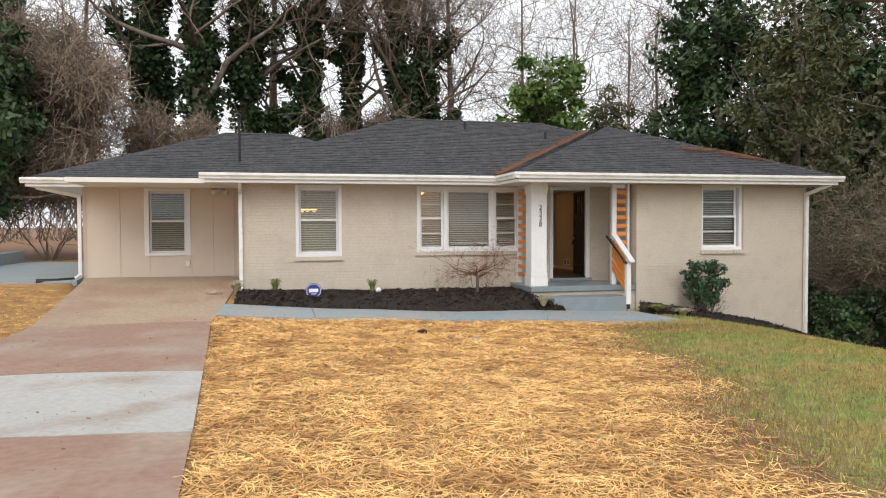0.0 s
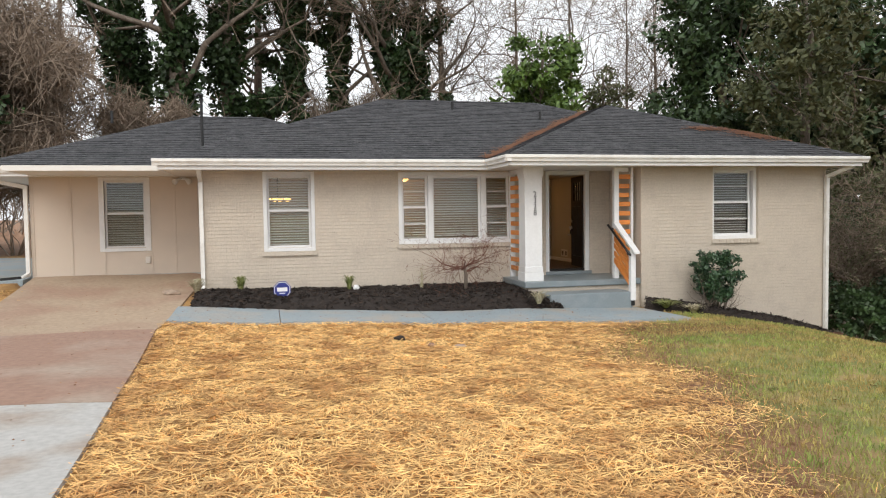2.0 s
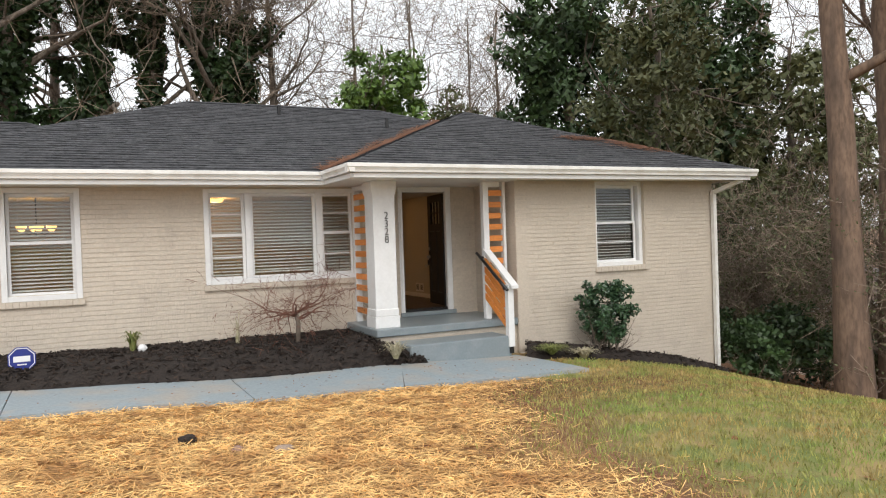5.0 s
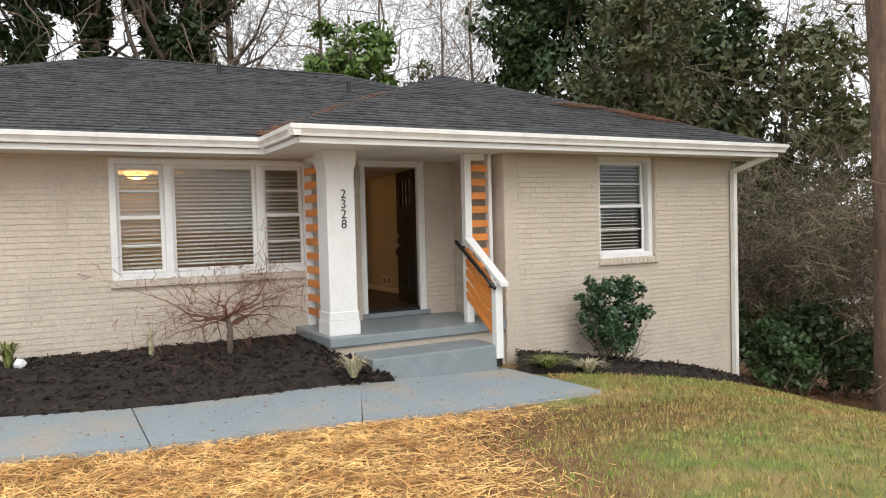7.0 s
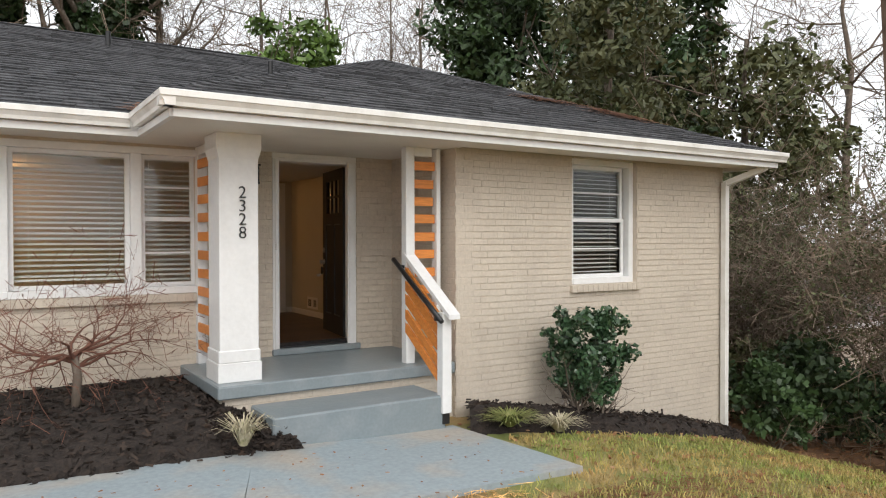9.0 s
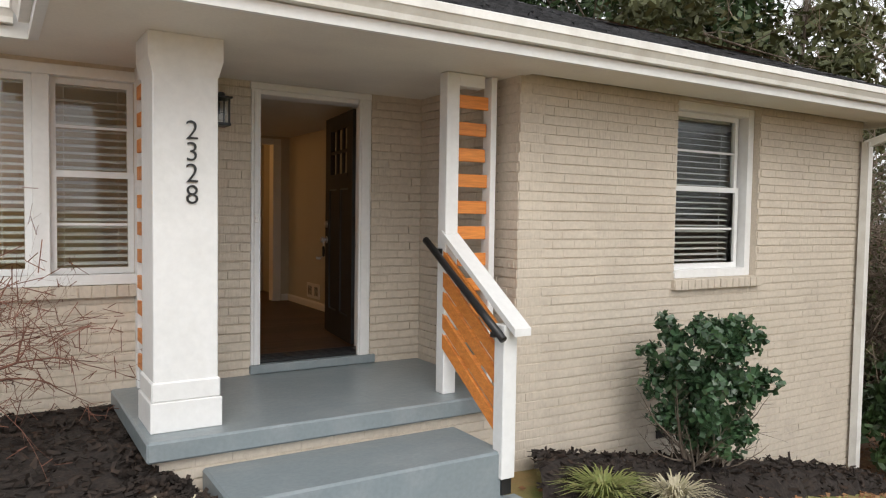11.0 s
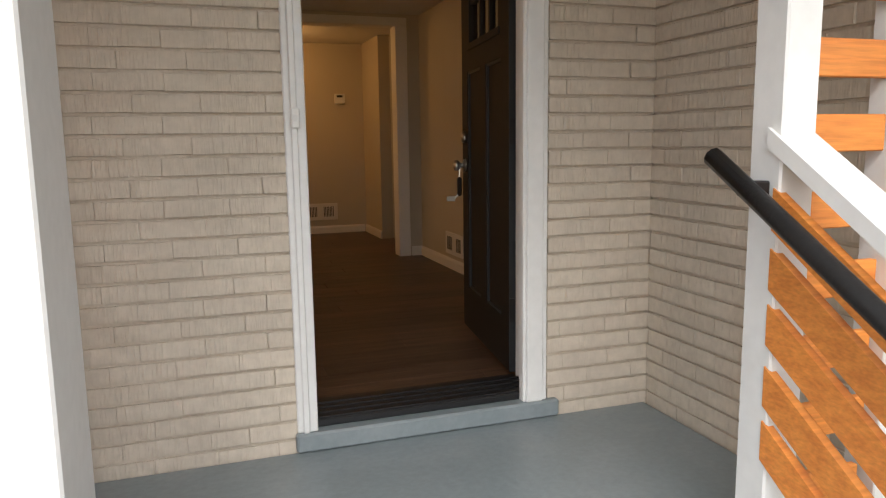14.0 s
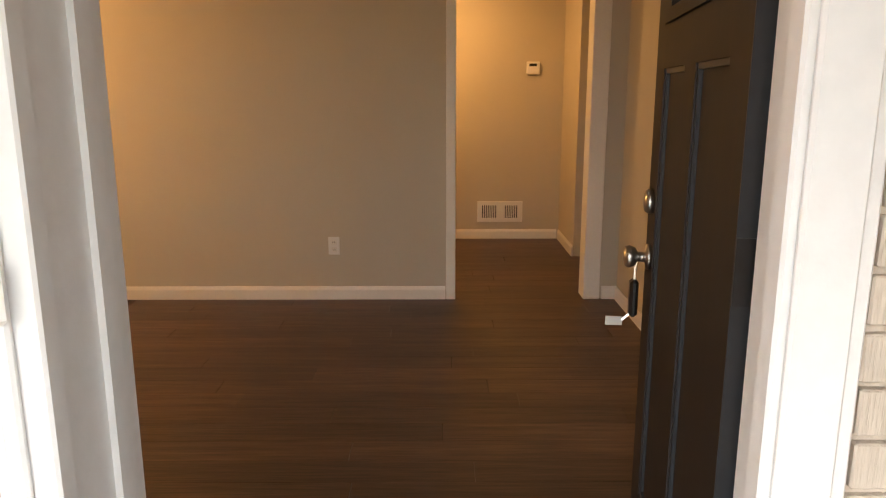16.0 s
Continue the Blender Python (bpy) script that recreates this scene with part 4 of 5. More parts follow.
def service_mast():
    root = empty("service_mast", (0.8, 18.3, 2.9), label="dark metal electrical service mast through the roof", category="mast")
    B = Build()
    B.tube([(0, 0, -0.2), (0, 0, 0.85)], [0.03, 0.03], M_BLACK, 8), B.tube([(0, 0, 0.85), (0.0, -0.02, 0.92), (-0.06, -0.06, 0.93), (-0.1, -0.08, 0.88)], [0.035, 0.045, 0.04, 0.03], M_BLACK, 8)
    B.ob("pipe", root)
    B = Build()
    for dz in (0, 0.05):
        B.tube([(-0.1, -0.08, 0.88), (-0.2, -0.1, 0.62 + dz), (-0.35, 0.0, 0.72 + dz), (-0.4, 0.1, 0.8 + dz)], [0.006] * 4, M_BLACK, 4)
    B.ob("cable", root)


service_mast()
for vx, vy in ((-1.6, 22.0), (6.6, 20.1), (8.6, 19.3)):
    q = Build()
    rz = EZ + min(vy - (16.2 if vx > 0 else 18.4), 4.5) * PITCH
    q.tube([(vx, vy, rz - 0.1), (vx, vy, rz + 0.2)], [0.035, 0.035], M_BLACK, 8)
    q.ob("vent_pipe", label="black plumbing vent pipe on the roof", category="vent pipe", group="roof vents")

# ---------------- inside ----------------
T = Build()


def skirting(a, b, h=0.085):
    T.sweep([(0, 0), (0.014, 0), (0.014, h - 0.02), (0.006, h), (0, h)], (*a, FZ), (*b, FZ), M_TRIM)


for a, b in (((3.88, FAR - 0.001), (8.29, FAR - 0.001)), ((9.30, FAR - 0.001), (9.398, FAR - 0.001)), ((9.398, FAR - 0.02), (9.398, 17.2)), ((7.62, HB - 0.001), (9.32, HB - 0.001)), ((9.338, HB - 0.02), (9.338, HB - 0.75))):
    skirting(a, b)
T.ob("baseboard", label="off-white moulded baseboard", category="baseboard", kind="structure")
T = Build()
for x0, x1 in ((8.295, 8.355), (9.18, 9.285)):
    T.box((x0, FAR - 0.018, FZ), (x1, FAR + 0.138, 2.09), M_TRIM, 0.004)
T.box((8.295, FAR - 0.018, 2.0905), (9.285, FAR + 0.138, 2.16), M_TRIM, 0.004)
T.ob("trim", label="off-white casing round the hall opening", category="door frame", kind="structure")


def grille(place, rz, w, h, label):
    """A steel wall register: frame, two banks of slots."""
    B = Build()
    root = empty("wall_vent", place, label=label, category="vent")
    root.rotation_euler = (0, 0, rz)
    B.box((-w / 2, -0.012, 0), (w / 2, -0.004, h), M_TRIM, 0.003)
    B.ob("frame", root)
    B = Build()
    n = int(w * 0.8 / 0.017)
    for i in range(n):
        x = -w * 0.4 + i * w * 0.8 / n
        if abs(i - n / 2) < n * 0.13:
            continue
        B.box((x + 0.003, -0.0135, h * 0.2), (x + 0.011, -0.0121, h * 0.8), M_SLOT)
    B.ob("slots", root, kind="stuff")


grille((8.80, HB, 0.225), 0, 0.41, 0.19, "cream steel wall register above the baseboard")
grille((9.40, 19.72, 0.19), radians(-90), 0.40, 0.18, "cream steel wall register by the door")


def wall_plate():
    root = empty("wall_outlet", (7.58, FAR, 0.425), label="white duplex outlet plate on the wall", category="outlet")
    B = Build()
    B.box((-0.036, -0.006, -0.058), (0.036, 0.0, 0.058), M_PLASTIC, 0.003)
    B.ob("plate", root)
    for z in (-0.024, 0.024):
        B = Build()
        B.box((-0.016, -0.009, z - 0.015), (0.016, -0.0062, z + 0.015), M_TRIM, 0.002)
        for sx in (-0.006, 0.006):
            B.box((sx - 0.0015, -0.0096, z - 0.006), (sx + 0.0015, -0.0091, z + 0.006), M_SLOT)
        B.ob("socket", root)


wall_plate()
q = Build()
q.box((9.01, HB - 0.03, 1.53), (9.13, HB - 0.001, 1.64), M_PLASTIC, 0.008)
q.box((9.035, HB - 0.032, 1.60), (9.10, HB - 0.0301, 1.623), M_SLOT)
q.ob("thermostat", label="white wall thermostat in the hall", category="thermostat")


def bowl_lamp(name, x, y, z, r, label, cat):
    B = Build()
    root = empty(name, (x, y, z), label=label, category=cat)
    B.tube([(0, 0, 0.0), (0, 0, -0.02)], [r * 0.5, r * 0.6], M_METAL, 16)
    B.ob("canopy", root, smooth=True)
    B = Build()
    B.tube([(0, 0, -0.021), (0, 0, -0.05), (0, 0, -0.085), (0, 0, -0.10)], [r, r * 0.93, r * 0.6, 0.01], M_LAMPGLASS, 18)
    o = B.ob("glass_bowl", root, smooth=True, label="glowing amber glass bowl")
    o.visible_shadow = False


bowl_lamp("ceiling_lamp", 5.2, 19.6, CZ, 0.17, "round amber glass ceiling lamp, lit", "ceiling lamp")
bowl_lamp("ceiling_lamp", 8.15, 21.8, CZ, 0.15, "round amber glass hall lamp, lit", "ceiling lamp")


def chandelier():
    root = empty("chandelier", (2.3, 19.2, CZ), label="small chandelier with lit amber glass shades", category="chandelier")
    B = Build()
    B.tube([(0, 0, 0), (0, 0, -0.55)], [0.01, 0.01], M_BLACK, 6)
    B.tube([(0, 0, -0.53), (0, 0, -0.6)], [0.035, 0.02], M_BLACK, 10)
    B.ob("stem", root)
    for k in range(4):
        a = k * math.pi / 2 + 0.2
        c, s = math.cos(a), math.sin(a)
        B = Build()
        B.tube([(0, 0, -0.56), (0.12 * c, 0.12 * s, -0.6), (0.22 * c, 0.22 * s, -0.55)], [0.008] * 3, M_BLACK, 5)
        B.ob("arm", root)
        B = Build()
        B.tube([(0.22 * c, 0.22 * s, -0.55), (0.22 * c, 0.22 * s, -0.51), (0.22 * c, 0.22 * s, -0.46)], [0.03, 0.07, 0.085], M_LAMPGLASS, 12)
        o = B.ob("shade", root, smooth=True, label="glowing amber shade")
        o.visible_shadow = False


chandelier()

# ---------------- planting bed ----------------
def mulch_bed(name, poly_near, poly_far, zfar, label, seed, chips):
    """A heaped bed between a near and a far edge (lists of plan points of equal number), z at the far edge given."""
    rng = np.random.RandomState(seed)
    B = Build()
    n, k = 12, len(poly_near)
    pn, pf = np.array(poly_near, float), np.array(poly_far, float)
    us = np.linspace(0, k - 1, 60)
    near = np.stack([np.interp(us, range(k), pn[:, i]) for i in (0, 1)], 1)
    far = np.stack([np.interp(us, range(k), pf[:, i]) for i in (0, 1)], 1)
    zf = np.interp(us, range(k), zfar)
    near += rng.normal(0, 0.025, near.shape)
    vs = []
    P = np.zeros((n + 1, 60, 3))
    for j in range(n + 1):
        t = j / n
        xy = near * (1 - t) + far * t
        zn = ground_z(near[:, 0], near[:, 1]) + 0.0
        z = zn * (1 - t) + zf * t + 0.11 * np.sin(math.pi * min(1, t * 1.25 + 0.0)) ** 0.7 * (t < 0.8) + rng.normal(0, 0.014, 60) * (0 < j < n)
        if j == 0:
            z = zn + 0.0
        if j >= 1:
            z = z + 0.05 * (1 - t)
        P[j, :, :2], P[j, :, 2] = xy, z
    fs = [(j * 60 + i, j * 60 + i + 1, (j + 1) * 60 + i + 1, (j + 1) * 60 + i) for j in range(n) for i in range(59)]
    B.add([tuple(p) for p in P.reshape(-1, 3)], fs, M_MULCH)
    bed = B.ob(name, smooth=True, label=label, category="mulch bed", kind="structure")
    # loose chips
    a, b = rng.uniform(0, n - 0.01, chips), rng.uniform(0, 58.9, chips)
    c = P[a.astype(int), b.astype(int)] * 1.0
    nxt = P[np.minimum(a.astype(int) + 1, n), b.astype(int) + 1]
    c = c + (nxt - c) * rng.uniform(0, 1, (chips, 3)) + [0, 0, 0.012]
    d, e = leaf_axes(chips, 0.032, 0.28, 0.6)
    o = quads("mulch_chips", c, d, e, M_CHIP, bed)
    o["kind"] = "stuff"
    return P


bedP = mulch_bed("mulch_bed", [(0.80, 14.95), (2.2, 15.02), (4.6, 14.9), (6.6, 14.80), (7.25, 14.82)], [(0.95, 16.845), (2.5, 16.845), (4.6, 16.845), (6.8, 16.845), (6.82, 15.6)], [-0.04, -0.08, -0.1, -0.1, -0.28], "black mulch planting bed in front of the brick wall", 2, 9000)
mulch_bed("mulch_strip", [(8.9, 14.75), (10.2, 14.55), (11.8, 14.6), (13.3, 14.95)], [(9.3, 15.378), (10.6, 15.378), (12.0, 15.378), (13.36, 15.378)], [-0.42, -0.66, -0.98, -1.36], "dark mulch strip along the brick wing", 4, 2200)


# ---------------- plants ----------------
def grow(B, p, d, length, r, level, rng, m, tips, bend=0.25, fork=(2, 4), sides=5, up=0.08, shrink=0.66):
    """A limb of several joints with side limbs; tips gathers the ends."""
    n = 4 if level > 1 else 2
    pts, rad = [Vector(p)], [r]
    d = Vector(d).normalized()
    for i in range(n):
        d = (d + Vector((rng.gauss(0, bend), rng.gauss(0, bend), rng.gauss(0, bend) + up))).normalized()
        pts.append(pts[-1] + d * length / n)
        rad.append(r * (1 - 0.55 * (i + 1) / n))
    B.tube(pts, rad, m, max(3, sides), caps=False)
    if level == 0:
        tips.append((pts[-1], d))
        return
    for k in range(rng.randint(*fork)):
        i = rng.randint(1, n)
        side = Vector((rng.gauss(0, 1), rng.gauss(0, 1), rng.gauss(0.15, 0.6))).normalized()
        nd = (d * 0.75 + side * 0.8).normalized()
        grow(B, pts[i], nd, length * shrink * rng.uniform(0.75, 1.2), rad[i] * 0.62, level - 1, rng, m, tips, bend, fork, sides - 1, up, shrink)
    grow(B, pts[-1], d, length * shrink, rad[-1], level - 1, rng, m, tips, bend, fork, sides - 1, up, shrink)


def bare_tree(name, x, y, h, r, seed, label, m=M_BARK, level=4, lean=(0, 0), clear=0.35, limbs=7, z=None, twigs=5):
    rng = random.Random(seed)
    root = empty(name, (x, y, gz(x, y) if z is None else z), label=label, category="tree")
    B = Build()
    n = 7
    pts = [Vector((lean[0] * t * h + rng.gauss(0, 0.12) * (t > 0), lean[1] * t * h + rng.gauss(0, 0.12) * (t > 0), t * h - 0.3 * (t == 0))) for t in [i / n for i in range(n + 1)]]
    rad = [r * (1.25 if i == 0 else 1 - 0.78 * i / n) for i in range(n + 1)]
    B.tube(pts, rad, m, 8, caps=False)
    tips = []
    for k in range(limbs):
        t = clear + (1 - clear) * (k + rng.random()) / limbs
        f = t * n
        i = min(int(f), n - 1)
        p = pts[i].lerp(pts[i + 1], f - i)
        a = rng.uniform(0, 6.28)
        grow(B, p, (math.cos(a), math.sin(a), rng.uniform(0.3, 1.1)), h * 0.24 * (1.15 - 0.5 * t), r * (1 - 0.75 * t) * 0.5, level - 1, rng, m, tips)
    B.ob("trunk", root, smooth=True)
    if twigs and tips:
        tr = np.random.RandomState(seed)
        c = np.repeat(np.array([tuple(p) for p, _ in tips]), twigs, 0)
        d = np.repeat(np.array([tuple(v) for _, v in tips]), twigs, 0) * 0.6 + tr.normal(0, 0.55, c.shape)
        d /= np.linalg.norm(d, axis=1)[:, None]
        ln = tr.uniform(0.25, 0.75, (len(c), 1)) * h / 20
        e = np.cross(d, tr.normal(size=d.shape))
        e /= np.linalg.norm(e, axis=1)[:, None]
        o = quads("twigs", c + d * ln * 0.8, d * ln, e * 0.011, M_TWIG, root)
        o["kind"] = "stuff"
    return root, pts, rad, tips


def leaf_part(root, name, centres, size, m, ratio=0.5, flat=0.0):
    a, b = leaf_axes(len(centres), size, ratio, flat)
    o = quads(name, centres, a, b, m, root)
    o["kind"] = "stuff"
    return o


def ivy_tree(x, y, h, r, seed, ivy_h, thick, n=13000):
    """A tall bare tree whose trunk and lower limbs are sheathed in ivy."""
    root, pts, rad, tips = bare_tree("ivy_tree", x, y, h, r, seed, "tall bare tree sheathed in dark green ivy", level=4, clear=0.3, limbs=11, lean=(random.uniform(-0.04, 0.04), 0))
    rng = np.random.RandomState(seed)
    P = np.array([tuple(p) for p in pts])
    # lumps of ivy on the trunk, and tails of it out along a few limbs
    k = 150
    t = rng.uniform(0, 1, k) ** 0.9 * ivy_h / h
    f = t * (len(P) - 1)
    i = np.minimum(f.astype(int), len(P) - 2)
    c = P[i] + (P[i + 1] - P[i]) * (f - i)[:, None]
    a = rng.uniform(0, 6.283, k)
    rr = thick * (1 - 0.45 * t * h / ivy_h) * rng.uniform(0.3, 0.85, k)
    c = c + np.stack([np.cos(a) * rr, np.sin(a) * rr, np.zeros(k)], 1)
    for q_ in range(5):
        z0, a0 = rng.uniform(0.35, 0.9) * ivy_h, rng.uniform(0, 6.283)
        s_ = np.linspace(0.3, rng.uniform(1.2, 2.6), 8)
        c = np.concatenate([c, np.stack([np.cos(a0) * s_, np.sin(a0) * s_, z0 + s_ * rng.uniform(0.3, 0.9)], 1)])
    per = n // len(c)
    d = rng.normal(size=(len(c), per, 3))
    d /= np.linalg.norm(d, axis=2)[:, :, None]
    size = thick * rng.uniform(0.3, 0.65, (len(c), 1, 1)) * rng.uniform(0.4, 1.0, (len(c), per, 1))
    leaf_part(root, "ivy", (c[:, None] + d * size * [1, 1, 1.5]).reshape(-1, 3), 0.10, M_IVY, 0.75)
    return root


def clumps(rng, centre, spread, n_clump, per, size, squash=0.8):
    cc = rng.normal(size=(n_clump, 3))
    cc /= np.linalg.norm(cc, axis=1)[:, None]
    cc = cc * rng.uniform(0.35, 1.0, (n_clump, 1)) * np.array(spread) + np.array(centre)
    d = rng.normal(size=(n_clump, per, 3))
    d /= np.linalg.norm(d, axis=2)[:, :, None]
    rad = size * rng.uniform(0.5, 1.25, (n_clump, 1, 1)) * rng.uniform(0.35, 1.0, (n_clump, per, 1))
    return (cc[:, None, :] + d * rad * [1, 1, squash]).reshape(-1, 3)


def evergreen(name, x, y, h, spread, seed, m, label, n_clump=90, per=110, leaf=0.11, low=0.15, z=None, clump=0.9):
    """A broadleaf evergreen: forked trunk and a crown of many leaf clumps."""
    root, pts, rad, tips = bare_tree(name, x, y, h * 0.92, h * 0.018 + 0.04, seed, label, level=2, clear=0.2, limbs=9, z=z, twigs=0)
    rng = np.random.RandomState(seed)
    c = clumps(rng, (0, 0, h * (low + 1) / 2), (spread, spread, h * (1 - low) / 2), n_clump, per, clump)
    leaf_part(root, "foliage", c, leaf, m, 0.45)
    return root


# ivy-clad trees behind the house
for k, (x, y, h, r, ih, th) in enumerate(((-4.6, 41, 21, 0.42, 18, 1.3), (-1.9, 38, 22, 0.5, 18, 1.1), (0.3, 40, 22, 0.42, 17, 1.2), (4.0, 41, 22, 0.36, 18, 0.8), (5.5, 42, 22, 0.36, 18, 0.75), (8.6, 41, 20, 0.45, 17, 0.95), (10.3, 43, 19, 0.4, 13, 1.0), (1.9, 50, 20, 0.4, 9, 0.7))):
    ivy_tree(x, y, h, r, 20 + k, ih, th)
# bare trees behind
for k, (x, y, h, r) in enumerate(((-9, 48, 20, 0.22), (-12, 40, 18, 0.22), (11.8, 43, 18, 0.3), (17.4, 46, 19, 0.2), (19.2, 42, 17, 0.16), (22, 48, 20, 0.2), (24, 44, 18, 0.18), (27, 46, 20, 0.22), (31, 44, 19, 0.22), (35, 40, 20, 0.26), (28, 34, 18, 0.22), (33, 31, 18, 0.26), (-17, 36, 18, 0.22), (34, 25, 17, 0.24))):
    bare_tree("bare_tree", x, y, h, r, 50 + k, "tall leafless winter tree in the woods", level=4, limbs=10, clear=0.3, twigs=2)
# evergreens
evergreen("evergreen_tree", 16.4, 39, 13.0, 3.2, 81, M_BRIGHT, "bright green broadleaf evergreen tree", 110, 120, 0.14, 0.1)
evergreen("evergreen_tree", 22.6, 32.5, 18.0, 3.6, 82, M_EVER, "dark broadleaf evergreen tree", 120, 120, 0.14, 0.15, clump=1.1)
evergreen("evergreen_tree", 27.0, 30, 18.5, 4.2, 83, M_EVER, "dark magnolia-like evergreen tree", 120, 120, 0.15, 0.1, clump=1.2)
evergreen("evergreen_tree", 21.5, 25.5, 13.5, 3.0, 84, M_OLIVE, "olive green evergreen tree beside the house", 90, 100, 0.10, 0.22, clump=0.9)
evergreen("evergreen_tree", -7.9, 26.8, 8.6, 2.3, 85, M_EVER, "dark evergreen tree at the edge of the patio", 110, 120, 0.11, 0.12, clump=0.8)
evergreen("evergreen_tree", -10.8, 31, 15, 3.6, 86, M_EVER, "tall evergreen tree by the drive", 120, 110, 0.13, 0.1, clump=1.0)
evergreen("evergreen_tree", -14.5, 33, 15, 3.8, 87, M_OLIVE, "tall olive evergreen in the woods", 110, 110, 0.13, 0.1, clump=1.0)
evergreen("evergreen_tree", 29, 26, 14, 4.0, 88, M_OLIVE, "olive green evergreen in the woods", 100, 100, 0.14, 0.2, clump=1.1)
evergreen("evergreen_tree", 20.3, 40, 12.5, 2.4, 79, M_OLIVE, "thin olive evergreen tree behind the roof", 70, 80, 0.11, 0.1, clump=0.8)
evergreen("evergreen_tree", 33, 36, 14, 4.5, 89, M_EVER, "dark evergreen in the far woods", 110, 110, 0.16, 0.05, clump=1.2)


def twig_shrub(name, x, y, h, spread, seed, m, label, n=900, z=None, cat="shrub", thick=0.006):
    """A dense leafless shrub of fine upright twigs."""
    root = empty(name, (x, y, gz(x, y) if z is None else z), label=label, category=cat)
    rng = np.random.RandomState(seed)
    B = Build()
    r2 = random.Random(seed)
    tips = []
    for k in range(7):
        a = k * 0.9 + r2.random()
        grow(B, (0.1 * math.cos(a), 0.1 * math.sin(a), -0.1), (0.5 * math.cos(a), 0.5 * math.sin(a), 1), h * 0.42, 0.03, 3, r2, m, tips)
    B.ob("stems", root, smooth=True)
    c = clumps(rng, (0, 0, h * 0.6), (spread, spread, h * 0.45), 60, n // 60, spread * 0.35)
    d = rng.normal(size=(len(c), 3)) * [0.5, 0.5, 0.6] + [0, 0, 0.25]
    d /= np.linalg.norm(d, axis=1)[:, None]
    ln = rng.uniform(0.12, 0.35, (len(c), 1)) * (h / 3)
    e = np.cross(d, rng.normal(size=d.shape))
    e /= np.linalg.norm(e, axis=1)[:, None]
    o = quads("twigs", c, d * ln, e * thick, m, root)
    o["kind"] = "stuff"
    return root


twig_shrub("bare_shrub", -6.3, 30, 8.2, 3.3, 91, M_TWIG, "large brown leafless shrub behind the patio", 12000, thick=0.012)
twig_shrub("bare_shrub", -9.5, 33, 9.5, 3.4, 92, M_TWIG, "tangled brown leafless shrub in the woods", 12000, thick=0.012)
twig_shrub("bare_shrub", -2.8, 34, 6.0, 2.4, 93, M_TWIG, "brown leafless thicket behind the roof", 9000, thick=0.012)
for k, x in enumerate((18.3, 24.5, 6.5)):
    twig_shrub("bare_shrub", x, 41 + k, 8.5, 3.2, 94 + k, M_TWIG, "brown leafless thicket behind the roof", 9000, thick=0.014)

# woods in the distance
def far_woods():
    rng = np.random.RandomState(5)
    n = 17000
    a = rng.uniform(-1.25, 1.45, n)
    dist = rng.uniform(58, 85, n)
    c = np.stack([4 + np.sin(a) * dist, 8 + np.cos(a) * dist, -3 + 10 * rng.uniform(0, 1, n) ** 1.6], 1)
    c[:, 2] += 1.5 * np.sin(c[:, 0] * 0.3) + 1.0 * np.sin(c[:, 0] * 0.83)
    d = rng.normal(size=(n, 3)) * [0.45, 0.45, 0.3] + [0, 0, 0.8]
    d /= np.linalg.norm(d, axis=1)[:, None]
    e = np.cross(d, rng.normal(size=d.shape))
    e /= np.linalg.norm(e, axis=1)[:, None]
    o = quads("far_woods", c, d * rng.uniform(0.4, 1.6, (n, 1)), e * rng.uniform(0.02, 0.07, (n, 1)), M_FAR)
    tagged(o, "far leafless winter woods", "woods", kind="stuff")


far_woods()


low_bush_spots = ((0.5, 32, 4.2, 1.8, M_IVY), (3.5, 34, 4.6, 2.0, M_IVY), (8.5, 36, 5.0, 2.2, M_IVY), (12, 36, 5.0, 2.2, M_OLIVE))
# the two big trunks and the tangle beside the wing
for x, y, r, k in ((14.9, 13.7, 0.28, 1), (16.6, 14.0, 0.31, 2), (19.2, 15.6, 0.24, 3)):
    bare_tree("pine_tree", x, y, 17, r, 300 + k, "tall reddish-brown tree trunk at the edge of the lawn", m=M_BARKR, level=4, clear=0.28, limbs=10, twigs=6)


